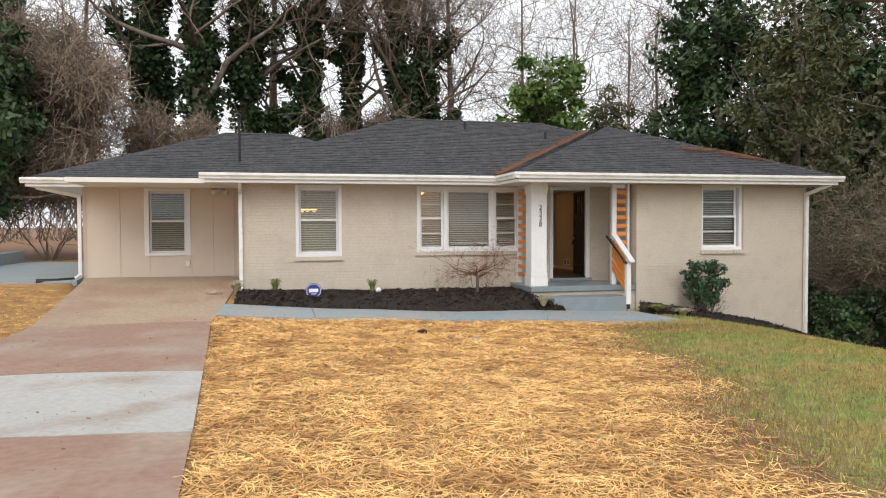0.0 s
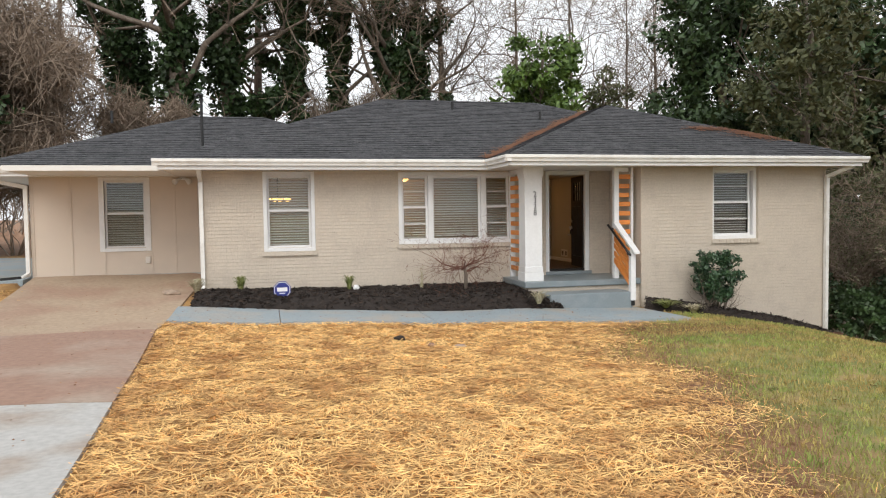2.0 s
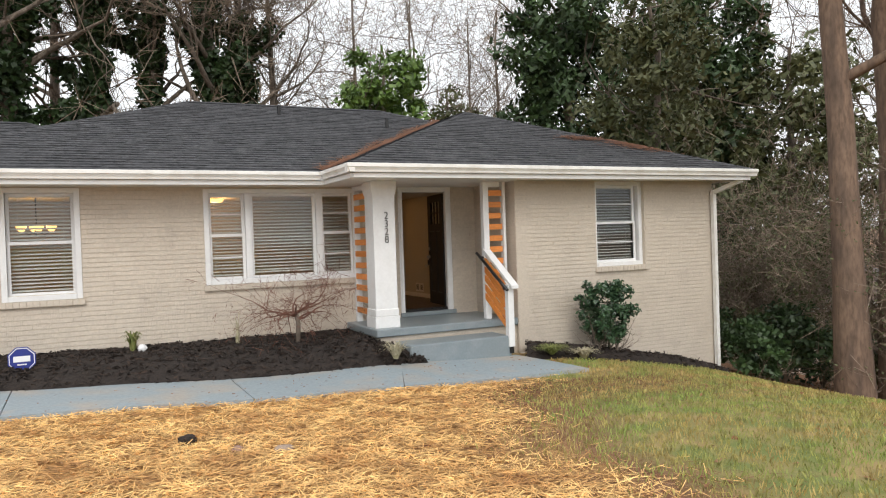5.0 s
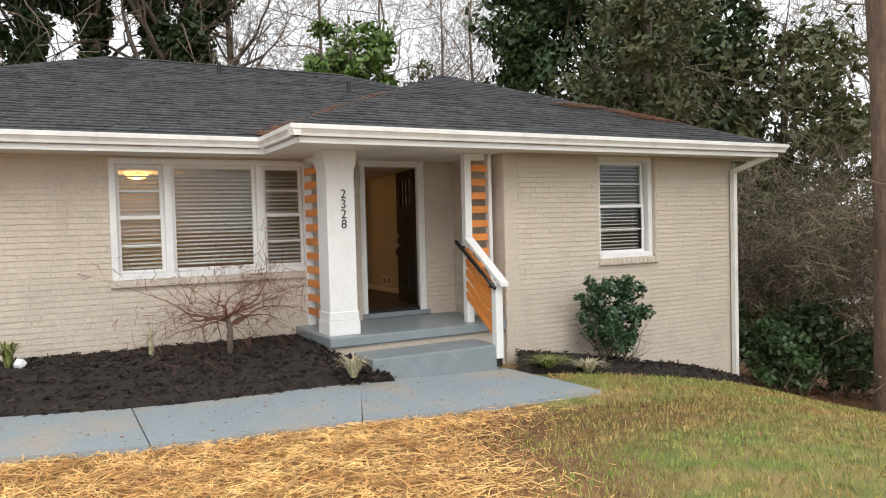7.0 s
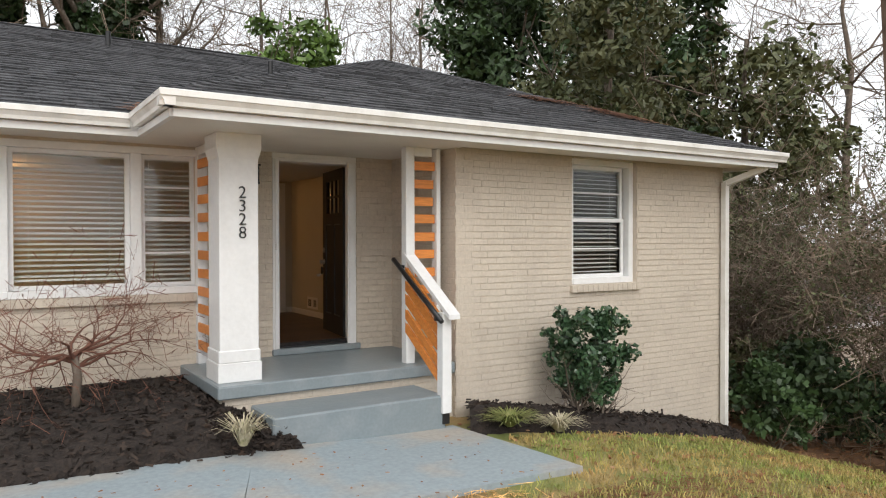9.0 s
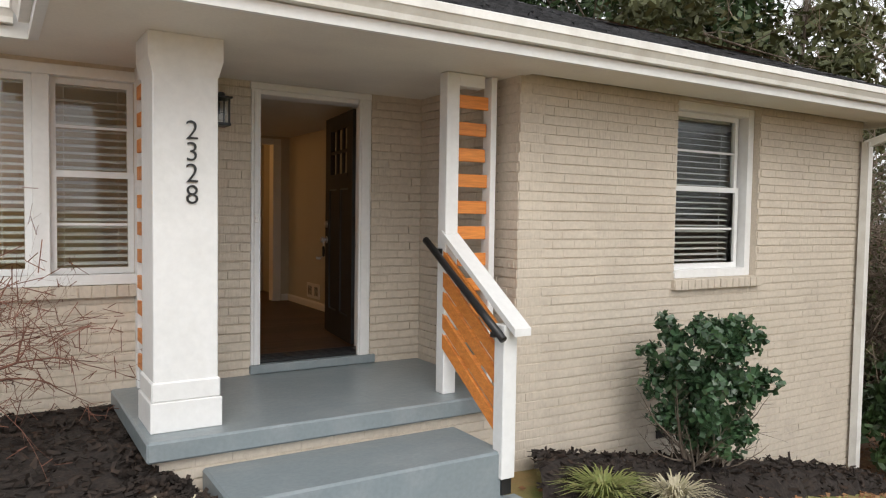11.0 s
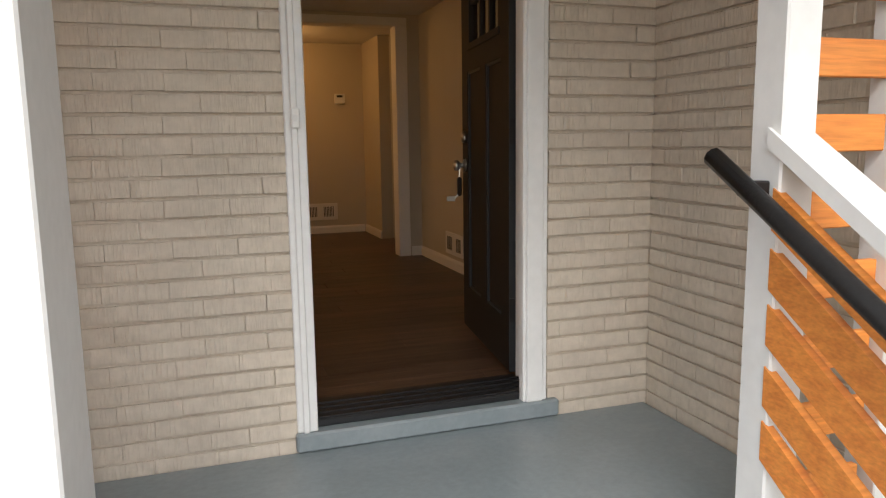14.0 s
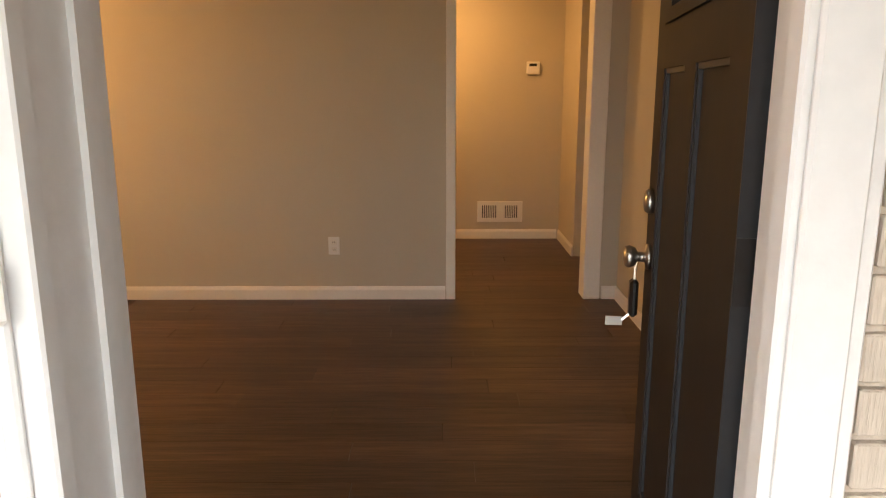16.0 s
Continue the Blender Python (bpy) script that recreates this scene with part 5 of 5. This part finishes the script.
def corner_tree(x, y, seed):
    """A small spreading leafless tree with long arching limbs."""
    rng = random.Random(seed)
    root = empty("small_bare_tree", (x, y, gz(x, y)), label="small leafless tree arching over the corner of the roof", category="tree")
    B, tips = Build(), []
    for a, up_, L in ((2.6, 1.9, 1.35), (3.4, 2.2, 1.2), (0.4, 1.4, 1.9), (1.6, 1.8, 2.3), (4.6, 1.2, 1.8), (5.6, 1.6, 2.0), (3.0, 2.4, 1.4)):
        grow(B, (0, 0, 0.5 + rng.uniform(0, 0.5)), (math.cos(a), math.sin(a), up_), L, 0.05, 4, rng, M_TWIG, tips, bend=0.2, fork=(2, 3), up=0.03, shrink=0.74)
    B.tube([(0, 0, -0.2), (0.04, 0, 0.5), (0.0, 0.03, 1.1)], [0.11, 0.085, 0.06], M_BARK, 8)
    B.ob("limbs", root, smooth=True)
    tr = np.random.RandomState(seed)
    c = np.repeat(np.array([tuple(p) for p, _ in tips]), 4, 0)
    d = tr.normal(0, 0.6, c.shape) + np.repeat(np.array([tuple(v) for _, v in tips]), 4, 0) * 0.7
    d /= np.linalg.norm(d, axis=1)[:, None]
    e = np.cross(d, tr.normal(size=d.shape))
    e /= np.linalg.norm(e, axis=1)[:, None]
    o = quads("twigs", c + d * 0.12, d * tr.uniform(0.1, 0.3, (len(c), 1)), e * 0.005, M_TWIG, root)
    o["kind"] = "stuff"
    leaf_part(root, "foliage", (c[:, None] + tr.normal(0, 0.13, (len(c), 3, 3))).reshape(-1, 3), 0.022, M_OLIVE, 0.5)


corner_tree(17.1, 14.4, 401)
corner_tree(17.9, 12.4, 402)
corner_tree(17.8, 18.0, 403)


def low_bush(x, y, h, w, seed, m, label, n_clump=40, per=70, leaf=0.05):
    root = empty("leafy_bush", (x, y, gz(x, y)), label=label, category="bush")
    B, tips = Build(), []
    r2 = random.Random(seed)
    for k in range(5):
        a = k * 1.3
        grow(B, (0, 0, -0.05), (0.4 * math.cos(a), 0.4 * math.sin(a), 1), h * 0.4, 0.02, 2, r2, M_TWIG, tips)
    B.ob("stems", root)
    c = clumps(np.random.RandomState(seed), (0, 0, h * 0.52), (w, w, h * 0.45), n_clump, per, w * 0.36)
    leaf_part(root, "foliage", c, leaf, m, 0.5)


for k, (x, y, h, w, m) in enumerate(((14.3, 15.2, 1.3, 0.55, M_EVER), (15.2, 15.4, 1.7, 0.8, M_EVER), (16.6, 15.6, 1.5, 0.9, M_HOLLY), (18.2, 13.6, 1.6, 1.0, M_EVER), (19.5, 13.0, 1.9, 1.1, M_EVER), (17.0, 17.5, 2.0, 1.0, M_OLIVE), (15.0, 17.5, 1.6, 0.9, M_EVER), (19.5, 16.0, 2.0, 1.1, M_OLIVE), (14.6, 21, 2.5, 1.0, M_EVER), (21, 12.0, 2.2, 1.3, M_EVER))):
    low_bush(x, y, h, w, 500 + k, m, "tangled green undergrowth beside the brick wing")
for k, (x, y, h, w, m) in enumerate(low_bush_spots):
    low_bush(x, y, h, w, 540 + k, m, "ivy-green undergrowth behind the house", 50, 80, 0.11)
for k, (x, y, h, w) in enumerate(((18, 18, 3.2, 1.5), (20, 15, 3.5, 1.6), (23, 14, 4.5, 2.0), (17.5, 21, 3.5, 1.5), (26, 17, 5, 2.2))):
    twig_shrub("bare_shrub", x, y, h, w, 520 + k, M_TWIG, "brown leafless brush at the edge of the woods", 5000, thick=0.006)


def neighbour_house():
    """The low roof and wall of the next house down the slope."""
    root = empty("neighbour_house", (27, 25, -3.6), label="neighbouring low house with a grey shingle roof", category="house")
    B = Build()
    B.box((-4.5, -3.5, -0.5), (4.5, 3.5, 2.3), M_MORTAR)
    B.ob("wall", root)
    B = Build()
    x0, x1, y0, y1, z0 = -5.1, 5.1, -4.1, 4.1, 2.3
    zr = z0 + 1.7
    B.add([(x0, y0, z0), (x1, y0, z0), (x1, y1, z0), (x0, y1, z0), (x0 + 4.1, 0, zr), (x1 - 4.1, 0, zr)], [(0, 1, 5, 4), (1, 2, 5), (2, 3, 4, 5), (3, 0, 4), (3, 2, 1, 0)], M_NROOF)
    for i in range(1, 18):
        t = i / 18
        ya, z = y0 + 4.1 * t, z0 + 1.7 * t
        B.box((x0 + 4.1 * t, ya - 0.02, z - 0.01), (x1 - 4.1 * t, ya + 0.01, z + 0.025), M_NROOF)
        B.box((x0 + 4.1 * t - 0.02, ya, z - 0.01), (x0 + 4.1 * t + 0.01, -ya, z + 0.025), M_NROOF)
    B.ob("roof", root)
    B = Build()
    B.sweep([(0, -0.12), (0.05, -0.12), (0.05, 0.02), (0, 0.02)], (x0, y0, z0), (x1, y0, z0), M_WHITE)
    B.sweep([(0, -0.12), (0.05, -0.12), (0.05, 0.02), (0, 0.02)], (x0, y1, z0), (x0, y0, z0), M_WHITE)
    B.ob("fascia", root)


M_NROOF = mat("weathered_shingle", (0.13, 0.12, 0.12), 0.9, second=(0.2, 0.12, 0.09), scale=2.0, amount=0.7, fine=0.25, fine_scale=12)
neighbour_house()


# ---------------- garden plants by the house ----------------
def holly(x, y):
    root = empty("holly_bush", (x, y, gz(x, y)), label="clipped dark green holly bush against the brick", category="bush")
    rng = np.random.RandomState(61)
    r2 = random.Random(61)
    B, tips = Build(), []
    for a, ox in ((2.8, -0.1), (0.2, 0.1), (1.4, 0.0), (4.4, 0.03), (3.6, -0.05)):
        grow(B, (ox, 0, -0.05), (0.32 * math.cos(a), 0.25 * math.sin(a), 1), 0.42, 0.03, 3, r2, M_BARK, tips, bend=0.12)
    B.ob("stems", root, smooth=True)
    n = 110
    c = np.stack([rng.uniform(-0.42, 0.42, n), rng.uniform(-0.28, 0.28, n), rng.uniform(0.32, 1.2, n)], 1)
    keep = (np.abs(c[:, 0]) < 0.13 + 0.22 * np.clip((c[:, 2] - 0.1) / 0.55, 0, 1))
    c = c[keep]
    d = rng.normal(size=(len(c), 60, 3))
    d /= np.linalg.norm(d, axis=2)[:, :, None]
    p = (c[:, None] + d * rng.uniform(0.03, 0.11, (len(c), 60, 1))).reshape(-1, 3)
    leaf_part(root, "leaves", p, 0.026, M_HOLLY, 0.55)


holly(10.5, 14.85)


def weeping_maple(x, y, z):
    root = empty("bare_maple", (x, y, z), label="small leafless weeping maple in the mulch", category="tree")
    rng = random.Random(77)
    B, tips = Build(), []
    B.tube([(0, 0, -0.1), (0.02, 0.01, 0.25), (-0.01, 0, 0.42)], [0.04, 0.034, 0.03], M_BARK, 8)
    for k in range(11):
        a = k * 0.571 + rng.uniform(-0.2, 0.2)
        L = rng.uniform(0.42, 0.62)
        grow(B, (0, 0, 0.3 + 0.012 * k), (math.cos(a), 0.7 * math.sin(a), 0.5), L, 0.017, 3, rng, M_TWIGRED, tips, bend=0.2, fork=(2, 3), up=-0.05, shrink=0.72)
    B.ob("limbs", root, smooth=True)
    tr = np.random.RandomState(7)
    c = np.repeat(np.array([tuple(p) for p, _ in tips]), 2, 0)
    d = tr.normal(0, 0.6, c.shape) + np.repeat(np.array([tuple(v) for _, v in tips]), 2, 0) * 0.6 + [0, 0, -0.15]
    d /= np.linalg.norm(d, axis=1)[:, None]
    e = np.cross(d, tr.normal(size=d.shape))
    e /= np.linalg.norm(e, axis=1)[:, None]
    o = quads("twigs", c + d * 0.05, d * tr.uniform(0.03, 0.09, (len(c), 1)), e * 0.0026, M_TWIGRED, root)
    o["kind"] = "stuff"


weeping_maple(5.75, 16.0, -0.12)


def blades(name, x, y, z, n, h, spread, m, label, seed, w=0.006, cat="plant"):
    """A tuft of arching narrow leaves."""
    root = empty(name, (x, y, z), label=label, category=cat)
    rng = random.Random(seed)
    B = Build()
    for i in range(n):
        a, r, hh = rng.uniform(0, 6.283), rng.uniform(0.2, 1) * spread, h * rng.uniform(0.6, 1.1)
        c, s = math.cos(a), math.sin(a)
        pts = [(c * 0.03, s * 0.03, -0.02), (c * r * 0.35, s * r * 0.35, hh * 0.65), (c * r * 0.7, s * r * 0.7, hh * 0.95), (c * r, s * r, hh * 0.8)]
        vs = []
        for k, p in enumerate(pts):
            ww = w * (1, 1, 0.7, 0.1)[k]
            vs += [(p[0] - s * ww, p[1] + c * ww, p[2]), (p[0] + s * ww, p[1] - c * ww, p[2])]
        B.add(vs, [(0, 1, 3, 2), (2, 3, 5, 4), (4, 5, 7, 6)], m)
    o = B.ob("leaves", root)
    o["kind"] = "stuff"


M_TUFT = mat("yellow_green_leaf", (0.16, 0.19, 0.05), 0.6, second=(0.26, 0.24, 0.09), scale=20, fine=0.2)
M_PALE = mat("pale_dry_blade", (0.45, 0.40, 0.28), 0.7, second=(0.28, 0.27, 0.14), scale=20, fine=0.2)
blades("small_shrub", 1.55, 16.4, -0.08, 90, 0.30, 0.2, M_TUFT, "small yellow-green shrub in the mulch", 1, 0.01)
blades("small_shrub", 3.55, 16.35, -0.1, 80, 0.27, 0.18, M_TUFT, "small yellow-green shrub in the mulch", 2, 0.01)
blades("grass_tuft", 0.78, 16.35, -0.06, 150, 0.26, 0.3, M_PALE, "dry grass tuft by the downspout", 3, cat="grass")
blades("grass_tuft", 6.78, 14.75, -0.3, 90, 0.22, 0.3, M_PALE, "pale variegated grass tuft at the edge of the mulch", 4, cat="grass")
blades("grass_tuft", 9.25, 14.62, -0.47, 260, 0.12, 0.38, M_TUFT, "low green grass tuft beside the steps", 5, cat="grass")
blades("grass_tuft", 9.75, 14.5, -0.56, 180, 0.13, 0.34, M_PALE, "low dry grass tuft beside the steps", 6, cat="grass")
blades("small_shrub", 4.95, 16.3, -0.1, 14, 0.42, 0.16, M_PALE, "thin twiggy seedling in the mulch", 8, 0.006)


def yard_sign():
    root = empty("yard_sign", (2.28, 15.6, -0.2), label="small blue octagonal yard sign on a stake", category="sign")
    B = Build()
    B.tube([(0, 0.01, -0.1), (0, 0.01, 0.2)], [0.007, 0.007], M_METAL, 6)
    B.ob("stake", root)
    for r, y, m, name in ((0.16, 0.0, M_BLUE, "panel"), (0.147, -0.0045, M_SIGNW, "border"), (0.137, -0.0065, M_BLUE, "face")):
        B = Build()
        ring = [(r * math.cos(math.pi / 8 + i * math.pi / 4), r * math.sin(math.pi / 8 + i * math.pi / 4)) for i in range(8)]
        vs = [(a, y - 0.002, b + 0.22) for a, b in ring] + [(a, y + 0.002, b + 0.22) for a, b in ring]
        B.add(vs, [tuple(range(8)), tuple(reversed(range(8, 16)))] + [(i, 8 + i, 8 + (i + 1) % 8, (i + 1) % 8) for i in range(8)], m)
        B.ob(name, root)
    B = Build()
    B.box((-0.09, -0.011, 0.19), (0.09, -0.0087, 0.26), M_SIGNW, 0.0008)
    B.box((-0.05, -0.011, 0.15), (0.05, -0.0087, 0.165), M_SIGNW, 0.0005)
    B.ob("emblem", root, label="plain white bars")


yard_sign()


def stone(x, y, z, r, seed, m, label, name="stone"):
    bm = bmesh.new()
    bmesh.ops.create_icosphere(bm, subdivisions=2, radius=1)
    rng = random.Random(seed)
    for v in bm.verts:
        v.co = Vector((v.co.x * r[0], v.co.y * r[1], v.co.z * r[2])) * (1 + 0.25 * noise.noise(v.co * 1.7 + Vector((seed, 0, 0))))
    me = bpy.data.meshes.new(name)
    bm.to_mesh(me)
    bm.free()
    me.materials.append(m)
    o = new(name, me)
    o.location = (x, y, z)
    return tagged(o, label, "stone")


stone(0.35, 16.2, gz(0.35, 16.2) + 0.05, (0.16, 0.12, 0.07), 1, M_STONE, "rough tan stone on the drive edge")
stone(3.66, 16.2, -0.05, (0.06, 0.05, 0.06), 2, M_SIGNW, "pale stone in the mulch")
stone(3.75, 12.15, gz(3.75, 12.15) + 0.03, (0.09, 0.07, 0.05), 3, M_MULCH, "dark clod of earth in the straw")
stone(4.1, 11.7, gz(4.1, 11.7) + 0.02, (0.06, 0.06, 0.035), 4, M_CONCRED, "reddish clod of clay in the straw")
stone(4.45, 11.55, gz(4.45, 11.55) + 0.02, (0.09, 0.06, 0.035), 5, M_STONE, "brown clod of earth in the straw")


def box_hedge(x, y):
    root = empty("clipped_hedge", (x, y, gz(x, y)), label="clipped hedge with brown top and dark green base", category="hedge")
    rng = np.random.RandomState(12)
    n = 9000
    c = rng.uniform(-1, 1, (n, 3)) * [0.8, 0.65, 0.5]
    c[:, 2] += 1.12
    d = rng.normal(size=(n, 3)) * [0.4, 0.4, 0.4] + [0, 0, 0.8]
    d /= np.linalg.norm(d, axis=1)[:, None]
    e = np.cross(d, rng.normal(size=d.shape))
    e /= np.linalg.norm(e, axis=1)[:, None]
    o = quads("top_twigs", c, d * 0.09, e * 0.006, M_HEDGE, root)
    o["kind"] = "stuff"
    leaf_part(root, "leaves", clumps(rng, (0, 0, 0.42), (0.75, 0.6, 0.4), 60, 90, 0.22), 0.035, M_IVY, 0.6)
    B, tips = Build(), []
    for k in range(7):
        grow(B, (0.08 * k - 0.25, 0, -0.05), (0.3 * math.sin(k * 2), 0.3 * math.cos(k * 3), 1), 0.6, 0.02, 3, random.Random(k), M_TWIGRED, tips)
    B.ob("stems", root)


box_hedge(-4.2, 12.9)

q = Build()
q.box((-0.12, 0, -0.25), (0.12, 9.0, 0.42), M_WALK, 0.015)
o = q.ob("retaining_wall", label="low grey painted retaining wall by the patio", category="wall", kind="structure")
o.matrix_world = pose(-5.75, 18.6, 0.1, 0, 0, 5)
q = Build()
q.tube([(-2.80, 18.7, 0.13), (-3.1, 18.5, 0.12), (-3.5, 18.45, 0.12)], [0.05, 0.05, 0.05], M_BLACK, 10)
q.ob("drain_hose", label="black corrugated drain hose at the downspout", category="hose")


# ---------------- straw, grass, fallen leaves and needles ----------------
def strewn(name, x, y, half, width, m, label, cat, lift=0.012, tilt=0.16, upright=False, seed=1):
    rng = np.random.RandomState(seed)
    n = len(x)
    a = rng.uniform(0, 6.283, n)
    if upright:
        d = np.stack([np.cos(a) * 0.45, np.sin(a) * 0.45, np.ones(n)], 1)
    else:
        d = np.stack([np.cos(a), np.sin(a), rng.normal(0, tilt, n)], 1)
    d /= np.linalg.norm(d, axis=1)[:, None]
    e = np.cross(d, np.stack([rng.normal(0, 0.4, n), rng.normal(0, 0.4, n), np.ones(n)], 1) if not upright else rng.normal(size=(n, 3)))
    e /= np.linalg.norm(e, axis=1)[:, None]
    h = half * rng.uniform(0.5, 1.4, (n, 1))
    z = ground_z(x, y) + lift * rng.uniform(0.3, 2.2, n) + (h[:, 0] * 0.8 if upright else 0)
    o = quads(name, np.stack([x, y, z], 1), d * h, e * width, m)
    return tagged(o, label, cat, kind="stuff")


rs = np.random.RandomState(33)


def lawn_edge(x, y):
    return x - 0.33 * y + 0.35 * np.sin(1.3 * y) + 0.2 * np.sin(3.1 * y + x)


x, y = rs.uniform(0.47, 8.5, 150000), rs.uniform(-1, 13.9, 150000)
near_edge = np.interp(x, [0.5, 2.2, 4.6, 8.9], [13.82, 13.7, 13.5, 13.35])
keep = (lawn_edge(x, y) + rs.normal(0, 0.35, len(x)) < 2.95) & (y < near_edge) & (x > drive_edge(y) + 0.02)
strewn("straw_mulch", x[keep], y[keep], 0.075, 0.0032, M_STRAW, "golden straw strewn over the new yard", "straw", lift=0.018, seed=2)
x, y = rs.uniform(-9, -2.12, 40000), rs.uniform(3, 17.5, 40000)
strewn("straw_bank", x, y, 0.06, 0.0026, M_STRAW, "orange-gold straw strewn over the bank by the drive", "straw", seed=3)
x, y = rs.uniform(3.5, 14.5, 130000), rs.uniform(1.5, 14.8, 130000)
keep = (lawn_edge(x, y) + rs.normal(0, 0.25, len(x)) > 3.3) & ~((y > 13.3) & (x < 9.05)) & ~((y > 14.45) & (x > 8.9))
strewn("lawn_grass", x[keep], y[keep], 0.022, 0.0035, M_GRASS, "short patchy green and tan lawn grass", "grass", upright=True, seed=4)
x, y = rs.uniform(6.5, 20, 16000), rs.uniform(4, 19, 16000)
keep = (rs.uniform(0, 1, len(x)) < np.clip((x + 0.55 * (y - 12) - 9.0) / 4.5, 0.04, 1)) & ~((y > 15.3) & (x < 13.5)) & ~((y > 13.1) & (x < 8.8))
strewn("fallen_leaves", x[keep], y[keep], 0.03, 0.018, M_LITTER, "brown fallen leaves on the lawn and slope", "leaves", seed=5)
x, y = rs.uniform(3.6, 9.2, 30000), rs.uniform(3, 13.2, 30000)
keep = (np.abs(lawn_edge(x, y) - 3.1 + rs.normal(0, 0.3, len(x))) < 0.5)
x, y = np.concatenate([x[keep], np.clip(rs.normal(8.6, 1.2, 5000), 5.5, 12.5)]), np.concatenate([y[keep], 13.0 - np.abs(rs.normal(0, 0.7, 5000))])
keep = np.ones(len(x), bool)
strewn("pine_straw", x[keep], y[keep], 0.05, 0.002, M_NEEDLE, "rusty pine needles between straw and lawn", "needles", seed=6)
# crumbs of leaf and bark on the concrete
x, y = np.concatenate([rs.uniform(0.6, 8.6, 500), rs.uniform(-2.1, 0.45, 500)]), np.concatenate([rs.uniform(13.3, 14.6, 500), rs.uniform(3, 18.5, 500)])
strewn("concrete_litter", x, y, 0.013, 0.006, M_LITTER, "small leaf and bark crumbs on the concrete", "litter", lift=0.04, tilt=0.05, seed=7)


def roof_needles():
    rng = np.random.RandomState(9)
    t = rng.uniform(0, 3.9, 2200)
    w = rng.normal(0, 0.05, 2200) * (1 + 0.4 * np.sin(t * 5))
    xs = np.concatenate([6.28 + t - w, 12.7 + rng.normal(0, 0.33, 2600), 11.5 + rng.normal(0, 0.25, 260)])
    ys = np.concatenate([16.2 + t + w, 16.4 + rng.normal(0, 0.2, 2600), 16.7 + rng.normal(0, 0.08, 260)])
    zs = np.maximum(EZ + (np.minimum(ys - 16.2, 30)) * PITCH, EZ + 0.012 + np.minimum(np.minimum(xs - 6.28, 13.88 - xs), ys - 14.9) * PITCH) + 0.03 + rng.uniform(0, 0.012, len(xs))
    n = len(xs)
    a = rng.uniform(0, 6.283, n)
    d = np.stack([np.cos(a), np.sin(a), np.sin(a) * 0.3], 1)
    e = np.stack([-np.sin(a), np.cos(a), np.cos(a) * 0.3], 1)
    o = quads("roof_needles", np.stack([xs, ys, zs], 1), d * 0.06, e * 0.008, M_NEEDLE)
    tagged(o, "rusty pine needles drifted on the shingles", "needles", kind="stuff")


roof_needles()

# ---------------- pieces of the floor and walls ----------------
shapes = {}
rng = random.Random(14)
PW, row = 0.152, 0
yy = WALL_Y + 0.29
while yy < HB:
    xx = 6.3 - rng.uniform(0, 1.2)
    xend = 9.395 if yy < FAR + 0.12 else 9.455
    while xx < xend:
        L = 1.22
        a, b = max(xx, 6.3), min(xx + L, xend)
        if b - a > 0.04:
            key = round(b - a, 2)
            if key not in shapes:
                B = Build()
                B.box((-key / 2 + 0.001, -PW / 2 + 0.0004, -0.011), (key / 2 - 0.001, PW / 2 - 0.0004, 0.0), M_PLANK, 0.0007)
                shapes[key] = B.mesh("plank")
            o = new("plank", shapes[key])
            o.parent = floor_ob
            o.location = ((a + b) / 2, yy + PW / 2, FZ)
        xx += L
    yy += PW
brick_pieces(*front)
brick_pieces(*nook)
